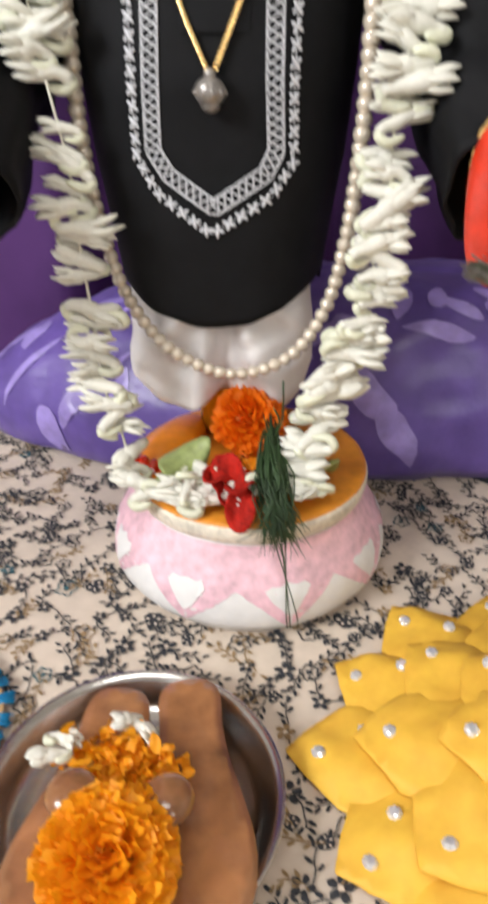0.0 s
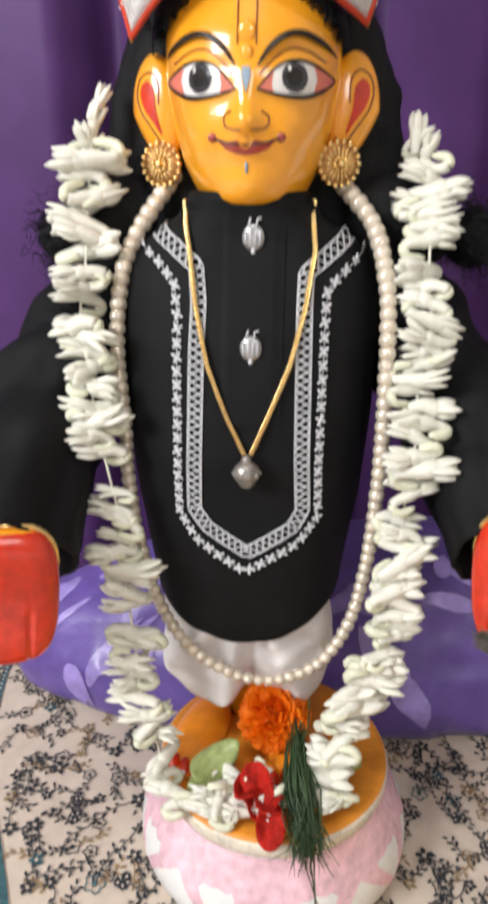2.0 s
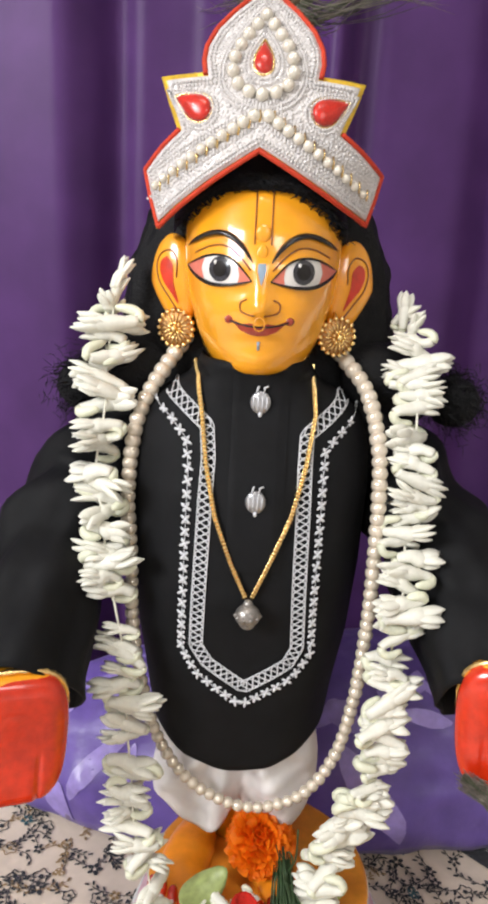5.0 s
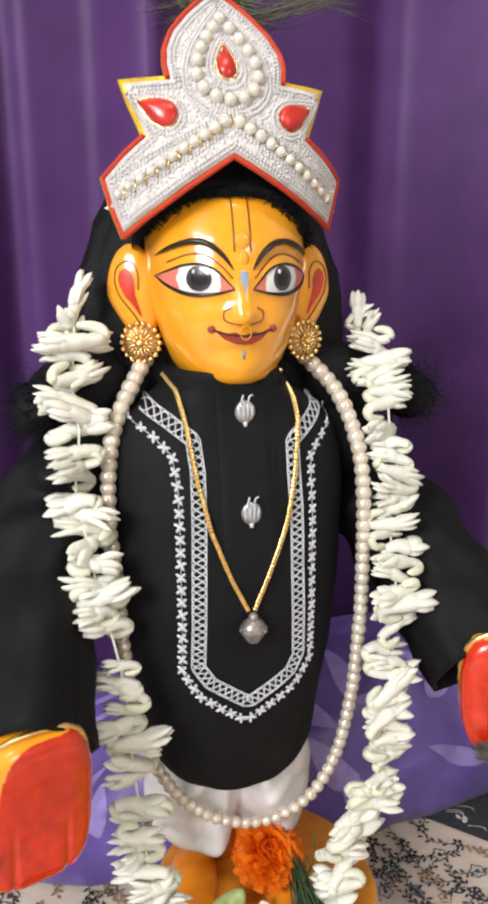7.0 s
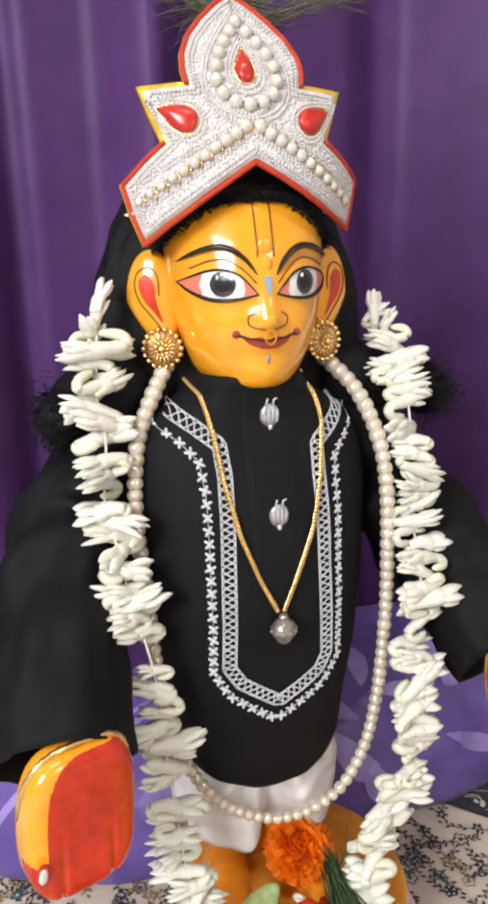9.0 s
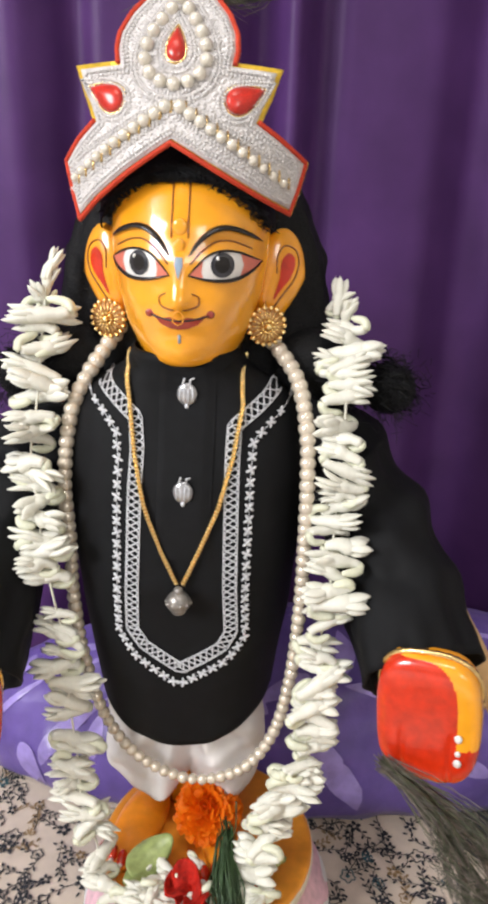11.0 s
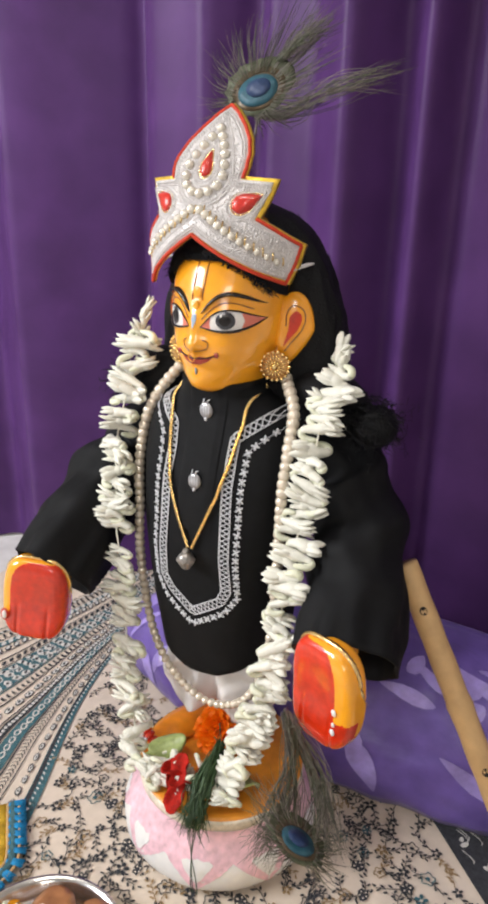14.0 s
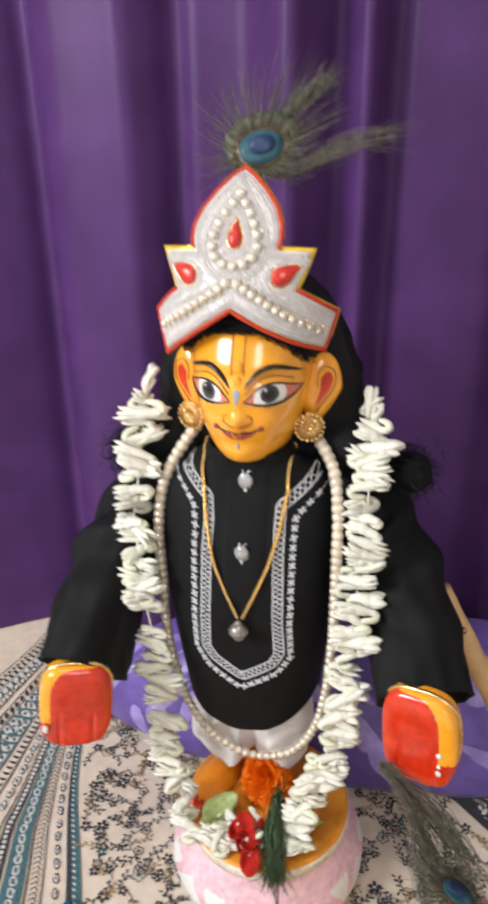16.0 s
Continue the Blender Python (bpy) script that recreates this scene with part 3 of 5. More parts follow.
def face_y(x, z):
    x -= HX
    w, f = lerp(HEAD_W, z), lerp(HEAD_F, z)
    k = max(0.0, 1 - (abs(x) / w) ** 1.9)
    y = 0.012 - (0.012 - f) * math.sqrt(k)
    tip = lerp([(0.538, 0.0), (0.543, 0.5), (0.548, 1.0), (0.555, 0.75), (0.570, 0.32), (0.588, 0.0)], z)
    y -= 0.0100 * tip * math.exp(-(x / (0.0075 if z < 0.556 else 0.0055)) ** 2)
    y -= 0.0022 * math.exp(-((abs(x) - 0.0265) / 0.016) ** 2 - ((z - 0.572) / 0.009) ** 2)
    y -= 0.0030 * math.exp(-(x / 0.014) ** 2 - ((z - 0.5345) / 0.005) ** 2)
    y -= 0.0030 * math.exp(-(x / 0.012) ** 2 - ((z - 0.514) / 0.008) ** 2)
    y -= 0.0030 * math.exp(-((abs(x) - 0.027) / 0.014) ** 2 - ((z - 0.545) / 0.013) ** 2)
    return y


def on_face(u, v, h=0.0):
    return (u + HX, face_y(u + HX, v) - 0.0004 - h, v)


fig = Geo()
rows = []
for i in range(61):
    z = 0.494 + 0.172 * i / 60
    w = lerp(HEAD_W, z)
    ring = []
    for k in range(72):
        a = 2 * math.pi * k / 72
        x = w * math.sin(a) * 0.999
        if math.cos(a) >= 0:
            y = face_y(x + HX, z)
        else:
            y = 0.012 - math.cos(a) * w * 1.05
        ring.append((x + HX, y, z))
    rows.append(ring)
fig.grid(rows, 0, True, True, True)
fig.tube([(0, 0.012, 0.45), (0, 0.012, 0.475), (0, 0.010, 0.50)], [0.030, 0.029, 0.027], 24)
for s in (-1, 1):
    def ear_pt(out, up, h=0.0, depth=None, s=s):
        """A point of the leaf-shaped ear: out from the head, up from its middle."""
        k = up / 0.034
        y = depth if depth is not None else -0.0085 * math.sqrt(max(0, 1 - (out / 0.0185) ** 2 - k * k)) - h
        x = s * (out * (1 - 0.40 * max(0, -k) ** 1.2) - 0.009 * max(0, -k))
        return Vector((s * 0.0635 + HX, 0.016, 0.560)) + Matrix.Rotation(s * radians(26), 3, "Z") @ Vector((x, y, up))
    first = len(fig.v)
    fig.ball((0, 0, 0), (0.0185, 0.0085, 0.034), 32, 24)
    for i in range(first, len(fig.v)):
        x, y, z = fig.v[i]
        fig.v[i] = tuple(ear_pt(s * x, z, 0, y))
    hollow = [(0.001, 0.018), (0.0055, 0.0155), (0.0065, 0.009), (0.003, 0.001), (-0.002, -0.007), (-0.0065, -0.015), (-0.006, -0.006), (-0.005, 0.004), (-0.004, 0.013)]
    fig.sheet([(q.x, q.y) for q in spline([(u, v, 0) for u, v in hollow + hollow[:1]], 28)[:-1]], lambda u, v, h: ear_pt(u, v, 0.0005), 1, 0.004)
    fold = spline([(-0.0075, 0.004, 0), (-0.0068, 0.016, 0), (-0.001, 0.0225, 0), (0.0075, 0.019, 0), (0.0098, 0.010, 0), (0.006, -0.001, 0), (0.001, -0.010, 0), (-0.004, -0.019, 0)], 30)
    fig.tube([ear_pt(q.x, q.y, 0.0004) for q in fold], 0.0005, 6, 6)
    # eye: white, pink corners, iris, lids, brow
    almond = [(0.0060, 0.5655), (0.0110, 0.5712), (0.0175, 0.5775), (0.0260, 0.5806), (0.0350, 0.5800), (0.0430, 0.5770), (0.0505, 0.5735), (0.0440, 0.5675), (0.0350, 0.5632), (0.0260, 0.5622), (0.0160, 0.5632)]
    fig.sheet([(s * u, v) for u, v in almond], on_face, 3, 0.003)
    fig.sheet([(s * u, v) for u, v in ((0.0375, 0.5785), (0.043, 0.577), (0.0505, 0.5735), (0.044, 0.5675), (0.0375, 0.5650), (0.0395, 0.572))], lambda u, v, h: on_face(u, v, 0.0003), 4, 0.003)
    fig.sheet([(s * u, v) for u, v in ((0.0060, 0.5655), (0.0110, 0.5712), (0.0150, 0.5745), (0.0140, 0.568), (0.0150, 0.5640))], lambda u, v, h: on_face(u, v, 0.0003), 4, 0.003)
    fig.sheet([(s * 0.0268 + 0.0072 * math.cos(b), 0.5720 + 0.0078 * math.sin(b)) for b in (2 * math.pi * k / 20 for k in range(20))], lambda u, v, h: on_face(u, v, 0.0005), 10, 0.003)
    fig.sheet([(s * 0.0268 + 0.0044 * math.cos(b), 0.5722 + 0.0050 * math.sin(b)) for b in (2 * math.pi * k / 20 for k in range(20))], lambda u, v, h: on_face(u, v, 0.0008), 2, 0.003)
    # white glint painted on the iris in place of a reflection
    fig.ball(on_face(s * 0.0268 - 0.003, 0.5762, 0.0010), (0.0010, 0.0003, 0.0014), 8, 5, 3)
    for pts, w0 in ((almond[:7], 0.0014), (almond[6:] + almond[:1], 0.0022)):
        path = spline([on_face(s * u, v, 0.0003) for u, v in pts], 24)
        fig.tube([(q.x, face_y(q.x, q.z) - 0.0007, q.z) for q in path], [w0 * (0.35 + 0.65 * math.sin(math.pi * k / 23)) for k in range(24)], 6, 2, flat=0.6)
    brow = spline([on_face(s * u, v) for u, v in ((0.0060, 0.5770), (0.0120, 0.5858), (0.0200, 0.5925), (0.0290, 0.5945), (0.0400, 0.5915), (0.0505, 0.5860))], 26)
    fig.tube([(q.x, face_y(q.x, q.z) - 0.0005, q.z) for q in brow], [0.0004 + 0.0044 * math.sin(math.pi * min(1, k / 25 * 1.02)) ** 0.7 for k in range(26)], 6, 2, flat=0.4)
    lid = spline([on_face(s * u, v) for u, v in ((0.0070, 0.5722), (0.0140, 0.5800), (0.0230, 0.5862), (0.0330, 0.5862), (0.0440, 0.5818))], 22)
    fig.tube([(q.x, face_y(q.x, q.z) - 0.0004, q.z) for q in lid], 0.0005, 6, 6)
    curl = spline([on_face(s * u, v) for u, v in ((0.0030, 0.5445), (0.0075, 0.5450), (0.0120, 0.5470), (0.0125, 0.5520), (0.0085, 0.5545))], 16)
    fig.tube([(q.x, face_y(q.x, q.z) - 0.0004, q.z) for q in curl], 0.0005, 6, 6)
    fig.ball(on_face(s * 0.0195, 0.5412), (0.0030, 0.0009, 0.0026), 10, 6, 5)
    fig.tube([on_face(s * 0.0052, 0.588 + 0.034 * k / 9, 0.0) for k in range(10)], 0.0005, 6, 6)
lips = [(-0.0190, 0.5418), (-0.0110, 0.5388), (-0.0055, 0.5396), (0.0, 0.5378), (0.0055, 0.5396), (0.0110, 0.5388), (0.0190, 0.5418), (0.0120, 0.5348), (0.0055, 0.5322), (0.0, 0.5316), (-0.0055, 0.5322), (-0.0120, 0.5348)]
fig.sheet(lips, on_face, 5, 0.003)
fig.tube([on_face(-0.019 + 0.038 * k / 16, 0.5385 + 9 * (-0.019 + 0.038 * k / 16) ** 2 - 0.0012, 0.0003) for k in range(17)], 0.0006, 6, 2)
fig.ball(on_face(0, 0.5945), (0.0050, 0.0016, 0.0055), 14, 8, 9)
fig.ball(on_face(0, 0.5835), (0.0034, 0.0015, 0.0045), 14, 8, 9)
fig.sheet([(0, 0.563), (0.0026, 0.572), (0.0022, 0.5765), (-0.0022, 0.5765), (-0.0026, 0.572)], on_face, 7, 0.003)
fig.tube([on_face(0, 0.528), on_face(0, 0.5225)], 0.0009, 6, 7)
ringy = face_y(HX, 0.541) - 0.002
fig.tube([(HX + 0.0035 * math.sin(a), ringy - 0.0008, 0.5395 + 0.0042 * math.cos(a)) for a in (2 * math.pi * k / 16 for k in range(17))], 0.0004, 5, 9)
# hidden core, arms, hands with red palms, feet
fig.tube([(0, 0.015, 0.09), (0, 0.015, 0.20), (0, 0.010, 0.34), (0, 0.012, 0.43), (0, 0.012, 0.465)], [0.020, 0.024, 0.040, 0.038, 0.024], 20)


def hand(c, yaw, roll, side, inner, half, dots):
    """A short stylised hand: a rounded slab, fingers down, with a red palm."""
    m = Matrix.Rotation(radians(yaw), 3, "Z") @ Matrix.Rotation(radians(roll), 3, "Y")
    c = Vector(c)
    o, of = len(fig.v), len(fig.f)
    fig.ball((0, 0, 0), (0.0340, 0.0150, half), 150, 150, 0, None, 0.52)
    for i in range(o, len(fig.v)):
        x, y, z = fig.v[i]
        x *= 1 - 0.13 * (z > 0) * (z / half) ** 2 - 0.08 * (z < 0) * (z / half) ** 2
        if y < 0:
            y += 0.0022 * math.exp(-(x / 0.024) ** 2 - ((z - 0.010) / 0.020) ** 2)
            if z < -0.004:
                k = min(1, (-0.004 - z) / 0.010)
                y += 0.0014 * k * sum(math.exp(-((x - q) / 0.0017) ** 2) for q in (-0.0155, 0.0, 0.0155))
            y += 0.0012 * math.exp(-((z + 0.003) / 0.0015) ** 2)
        y += -0.008 * max(0, -z / half) ** 2
        fig.v[i] = tuple(c + m @ Vector((x, y, z)))
    back = m.inverted()
    for j in range(of, len(fig.f)):
        q = back @ (sum((Vector(fig.v[i]) for i in fig.f[j]), Vector()) / len(fig.f[j]) - c)
        u = q.x * side
        uc, ru = (0.036 - inner) / 2, (0.036 + inner) / 2
        if q.y < -0.004 and abs((u - uc) / ru) ** 3.4 + abs((q.z + 0.002) / (half * 1.01)) ** 3.4 < 1 or q.y < -0.002 and q.z < -0.36 * half + 0.004 * nz(q.x * 160, side * 3) and abs(q.x / 0.0335) ** 4 + abs(q.z / half) ** 4 < 1.2:
            fig.m[j] = 1
    if not dots:
        nail = c + m @ Vector((-side * (inner + 0.0045), -0.0168, -0.018))
        fig.ball(nail, (0.0042, 0.0010, 0.0072), 14, 8, 1, m)
        fig.ball(nail + m @ Vector((0, -0.0007, -0.0004)), (0.0026, 0.0010, 0.0050), 14, 8, 3, m)
    for k in range(dots):
        z = -0.006 - 0.0085 * k - 0.002 * (k % 2)
        fig.ball(c + m @ Vector((-side * (inner + 0.001), -0.0155 - 0.008 * (z / half) ** 2, z)), (0.0026 - 0.0008 * (k % 2), 0.0010, 0.0032 - 0.001 * (k % 2)), 8, 6, 3, m)


inv = IDOL.inverted()
HR, HL = inv @ Vector((0.150, 0.376, 0.297)), inv @ Vector((-0.167, 0.382, 0.287))
hand(HR, -24 + 5, -5, -1, 0.0195, 0.0440, 3)
hand(HL, 20 + 5, 6, 1, 0.0235, 0.0430, 0)
fig.tube([(0.03, 0.02, 0.44), inv @ Vector((0.110, 0.528, 0.405)), inv @ Vector((0.139, 0.474, 0.350)), HR + Vector((0, 0.02, 0.01))], [0.016, 0.016, 0.015, 0.013], 14)
fig.tube([(-0.03, 0.02, 0.44), inv @ Vector((-0.140, 0.532, 0.405)), inv @ Vector((-0.162, 0.476, 0.350)), HL + Vector((0, 0.02, 0.01))], [0.016, 0.016, 0.015, 0.013], 14)
for s in (-1, 1):
    fig.ball((s * 0.036, -0.030, 0.0945), (0.021, 0.050, 0.0095), 24, 14, 8, Matrix.Rotation(radians(s * 12), 3, "Z"))
    for k in range(5):
        fig.ball((s * (0.030 + 0.0085 * k - 0.004), -0.079 + 0.0042 * k, 0.0985), (0.0045, 0.008, 0.006), 10, 6, 1)
        fig.ball((s * (0.030 + 0.0085 * k - 0.004), -0.0865 + 0.0042 * k, 0.100), (0.0022, 0.0014, 0.0022), 8, 5, 3)
figure = fig.ob("statue", [M_SKIN, M_RED, M_BLACKP, M_WHITEP, M_PINKP, M_LIP, M_BROWNP, M_GREYP, M_SKIN_D, M_SKIN, M_IRIS])
figure.matrix_world = IDOL
tagged(figure, "glossy yellow painted statue with red palms on the lotus stand", "statue")

# ---- white lower garment ----
dhoti = Geo()
rows = []
for i in range(31):
    q = i / 30
    z = 0.130 + 0.103 * q
    w = lerp([(0, 0.056), (0.08, 0.063), (0.3, 0.068), (0.6, 0.069), (1, 0.060)], q)
    ring = []
    for k in range(120):
        a = 2 * math.pi * k / 120
        c, sn = math.cos(a), math.sin(a)
        x = w * math.copysign(abs(c) ** 0.85, c)
        y = (-0.034 if sn < 0 else 0.036) * abs(sn) ** 0.7
        pleat = 0.0020 * 2 * math.sin(11 * math.atan2(x - 0.004, 0.235 - z)) + 0.0012 * math.sin(abs(x) * 210 + z * 60 + 3 * nz(x * 25, z * 30)) + 0.0012 * nz(x * 45, z * 60, 2) + 0.0008 * math.sin(z * 300 - abs(x) * 120 + 2 * nz(x * 40, z * 20))
        if sn < 0:
            y += 0.020 * math.exp(-((x - 0.004) / 0.0075) ** 2) * (1 - 0.5 * q) - 0.004 * math.exp(-((abs(x) - 0.034) / 0.020) ** 2)
            y += pleat
        lift = 0.010 * math.exp(-((x - 0.004) / 0.012) ** 2) * max(0, 1 - 4 * q) if sn < 0 else 0
        ring.append((x + 0.3 * pleat, y, z + lift))
    rows.append(ring)
dhoti.grid(rows, 0, True, True, True)
d = dhoti.ob("dhoti", M_CLOTHW)
d.matrix_world = IDOL
tagged(d, "white gathered cotton lower garment on the statue", "garment")

# ---- black kurta ----
K_W = [(0.200, 0.072), (0.240, 0.076), (0.300, 0.083), (0.360, 0.088), (0.420, 0.090), (0.450, 0.088), (0.470, 0.082), (0.484, 0.070), (0.494, 0.053), (0.500, 0.043), (0.513, 0.039)]
K_F = [(0.200, -0.0500), (0.268, -0.0570), (0.346, -0.0620), (0.400, -0.0575), (0.421, -0.0545), (0.455, -0.0440), (0.484, -0.0350), (0.498, -0.0355), (0.513, -0.0390)]


def kurta_y(x, z):
    w, f = lerp(K_W, z), lerp(K_F, z)
    k = max(0.0, 1 - (abs(x) / w) ** 2.8)
    return 0.012 - (0.012 - f) * k ** 0.5 + 0.0012 * nz(x * 45, z * 22)


def on_kurta(u, v, h=0.0):
    return (u, kurta_y(u, v) - 0.0008 - h, v)


kurta = thing("kurta", "black cotton kurta with white embroidery worn by the statue", "garment", IDOL)
g = Geo()
rows = []
for i in range(56):
    q = i / 55
    ring = []
    for k in range(96):
        a = 2 * math.pi * (k + 0.5) / 96
        z = 0.200 + 0.312 * q
        w = lerp(K_W, z)
        sx = math.sin(a)
        x = w * math.copysign(abs(sx) ** 0.92, sx)
        zz = z + (0.028 * (x / 0.072) ** 2 * (1 if math.cos(a) > 0 else 0.6) + 0.002 * nz(x * 60, 3)) * max(0, 1 - q * 3)
        y = kurta_y(x * 0.999, z) if math.cos(a) > 0 else 0.012 - math.cos(a) * (0.055 if z < 0.47 else lerp([(0.47, 0.055), (0.492, 0.036), (0.513, 0.028)], z))
        ring.append((x, y, zz))
    rows.append(ring)
inner = [[(x * 0.955, 0.012 + (y - 0.012) * 0.955, z + 0.0006) for x, y, z in r] for r in rows]
g.grid([inner[8], inner[3]] + [inner[0]] + rows + [inner[-1], inner[-4]], 0, True)
g.ob("body", M_KURTA, kurta)
g = Geo()
g.grid([[on_kurta(x, z, 0.0012 - 0.001 * (abs(x - 0.006) > 0.0165)) for x in [-0.013 + 0.0385 * k / 14 for k in range(15)]] for z in [0.372 + 0.133 * i / 40 for i in range(41)]])
g.ob("placket", M_KURTA, kurta, "buttoned front placket")


def sleeve(pts, rads, seed):
    g = Geo()
    path = spline(pts, 40)
    rows = []
    side0 = Vector((0, 1, 0))
    for i, c in enumerate(path):
        d = (path[min(i + 1, 39)] - path[max(i - 1, 0)]).normalized()
        s = (side0 - d * side0.dot(d)).normalized()
        n = d.cross(s)
        r = lerp([(j / (len(rads) - 1), v) for j, v in enumerate(rads)], i / 39)
        ring = []
        for k in range(48):
            a = 2 * math.pi * k / 48
            fold = 0.16 * nz(2.5 * math.cos(a) + seed, 2.5 * math.sin(a), i * 0.16) + 0.115 * math.sin(i * 0.62 + 2.4 * math.sin(a + seed)) * math.sin(math.pi * min(1, i / 32)) + 0.03 * nz(7 * math.cos(a), 7 * math.sin(a) + seed, i * 0.3)
            ring.append(c + r * (1 + fold) * (math.cos(a) * s * 1.08 + math.sin(a) * n * 0.95))
        rows.append(ring)
    last = [[c + (q - c) * k for q in rows[j]] for j, k, c in ((39, 0.955, path[39]), (36, 0.94, path[36]), (30, 0.9, path[30]))]
    g.grid(rows + last, 0, True, True, False)
    return g


SR = [inv @ Vector(q) for q in ((0.045, 0.528, 0.462), (0.080, 0.534, 0.447), (0.110, 0.528, 0.405), (0.139, 0.474, 0.350), (0.153, 0.409, 0.300))]
SL = [inv @ Vector(q) for q in ((-0.075, 0.536, 0.462), (-0.110, 0.540, 0.447), (-0.140, 0.532, 0.405), (-0.162, 0.476, 0.350), (-0.170, 0.411, 0.296))]
sleeve(SR, [0.030, 0.041, 0.045, 0.046, 0.046], 1.0).ob("sleeve", M_KURTA, kurta, "wide wrinkled sleeve")
sleeve(SL, [0.030, 0.041, 0.045, 0.046, 0.046], 5.0).ob("sleeve", M_KURTA, kurta, "wide wrinkled sleeve")

# embroidery: an inner lattice band and an outer chain of small flowers
INNER = [(-0.064, 0.4900), (-0.050, 0.4810), (-0.0345, 0.4690), (-0.0325, 0.4480), (-0.0340, 0.4000), (-0.0355, 0.3500), (-0.0365, 0.3120), (-0.0280, 0.2985), (-0.0010, 0.2800), (0.0300, 0.3000), (0.0360, 0.3120), (0.0345, 0.3500), (0.0340, 0.4000), (0.0335, 0.4450), (0.0340, 0.4650), (0.0480, 0.4760), (0.062, 0.4870)]
OUTER = [(-0.074, 0.4800), (-0.060, 0.4710), (-0.0485, 0.4590), (-0.0460, 0.4380), (-0.0465, 0.3900), (-0.0470, 0.3400), (-0.0475, 0.3080), (-0.0360, 0.2880), (-0.0030, 0.2640), (0.0340, 0.2870), (0.0465, 0.3060), (0.0455, 0.3400), (0.0460, 0.3900), (0.0465, 0.4350), (0.0475, 0.4550), (0.0590, 0.4660), (0.072, 0.4770)]


INNER = [(u + 0.005, v) for u, v in INNER]
OUTER = [(u + 0.005, v) for u, v in OUTER]


def trail(pts, n):
    """n points with their headings at equal steps along straight legs (u, v)."""
    acc = [0.0]
    for a, b in zip(pts, pts[1:]):
        acc.append(acc[-1] + math.dist(a, b))
    out = []
    for i in range(n):
        s = acc[-1] * i / (n - 1)
        j = max(k for k in range(len(acc) - 1) if acc[k] <= s + 1e-9)
        a, b = pts[j], pts[j + 1]
        k = (s - acc[j]) / (acc[j + 1] - acc[j])
        out.append((a[0] + (b[0] - a[0]) * k, a[1] + (b[1] - a[1]) * k, math.atan2(b[1] - a[1], b[0] - a[0])))
    return out


tr = trail(INNER, 460)
for off, amp, ph in ((-0.0047, 0.0, 0), (0.0047, 0.0, 0), (0, 0.0043, 0.0), (0, 0.0043, 2.1), (0, 0.0043, 4.2)):
    g = Geo()
    pts = []
    for i, (u, v, a) in enumerate(tr):
        o = off + amp * math.sin(i * 0.43 + ph)
        pts.append(on_kurta(u - math.sin(a) * o, v + math.cos(a) * o, 0.0002 + 0.0002 * math.sin(i * 1.3 + ph)))
    g.tube(pts, 0.00055 if amp else 0.0005, 4)
    g.ob("embroidered_band", M_THREAD, kurta, "white lattice embroidery thread")
g = Geo()
for k in range(4):
    a = math.pi / 4 + k * math.pi / 2
    g.ball((0.0023 * math.cos(a), 0, 0.0023 * math.sin(a)), (0.0022, 0.0008, 0.0011), 8, 5, 0, Matrix.Rotation(-a, 3, "Y"))
g.ball((0, -0.0003, 0), (0.0011, 0.0007, 0.0011), 8, 5)
flower_mesh = g.data("embroidered_flower", M_THREAD)
for u, v, a in trail(OUTER, 58):
    ob = new("embroidered_flower", flower_mesh)
    ob.parent = kurta
    ob.location, ob.rotation_euler = on_kurta(u, v, 0.0003), (0, -a + rnd.uniform(-0.3, 0.3), math.atan2(kurta_y(u + 0.002, v) - kurta_y(u - 0.002, v), 0.004))
g = Geo()
g.tube([on_kurta(u, v, 0.0) for u, v, a in trail(OUTER, 300)], 0.00035, 4)
g.ob("embroidered_stem", M_THREAD, kurta, "white running stitch")
for z in (0.486, 0.4215):
    g = Geo()
    c = Vector(on_kurta(0.006, z, 0.0022))
    g.ball(c, (0.0070, 0.0028, 0.0080), 18, 10)
    for k in range(4):
        g.tube([c + Vector((-0.0042 + 0.0028 * k, -0.0022 - 0.0006 * (k in (1, 2)), -0.0045)), c + Vector((-0.0046 + 0.003 * k, -0.0026, 0.0045))], 0.0005, 5, 1)
    g.tube([c + Vector((-0.003, -0.001, 0.006)), c + Vector((-0.0015, -0.001, 0.0115))], 0.0007, 5, 1)
    g.tube([c + Vector((0.002, -0.001, 0.006)), c + Vector((0.0025, -0.001, 0.0105)), c + Vector((0.005, -0.001, 0.0115))], 0.0007, 5, 1)
    g.tube([c + Vector((0, -0.001, -0.0065)), c + Vector((0, -0.001, -0.0095))], 0.0015, 6, 1)
    g.ob("button", [M_SILVER, M_THREAD], kurta, "silvery wire-bound button")

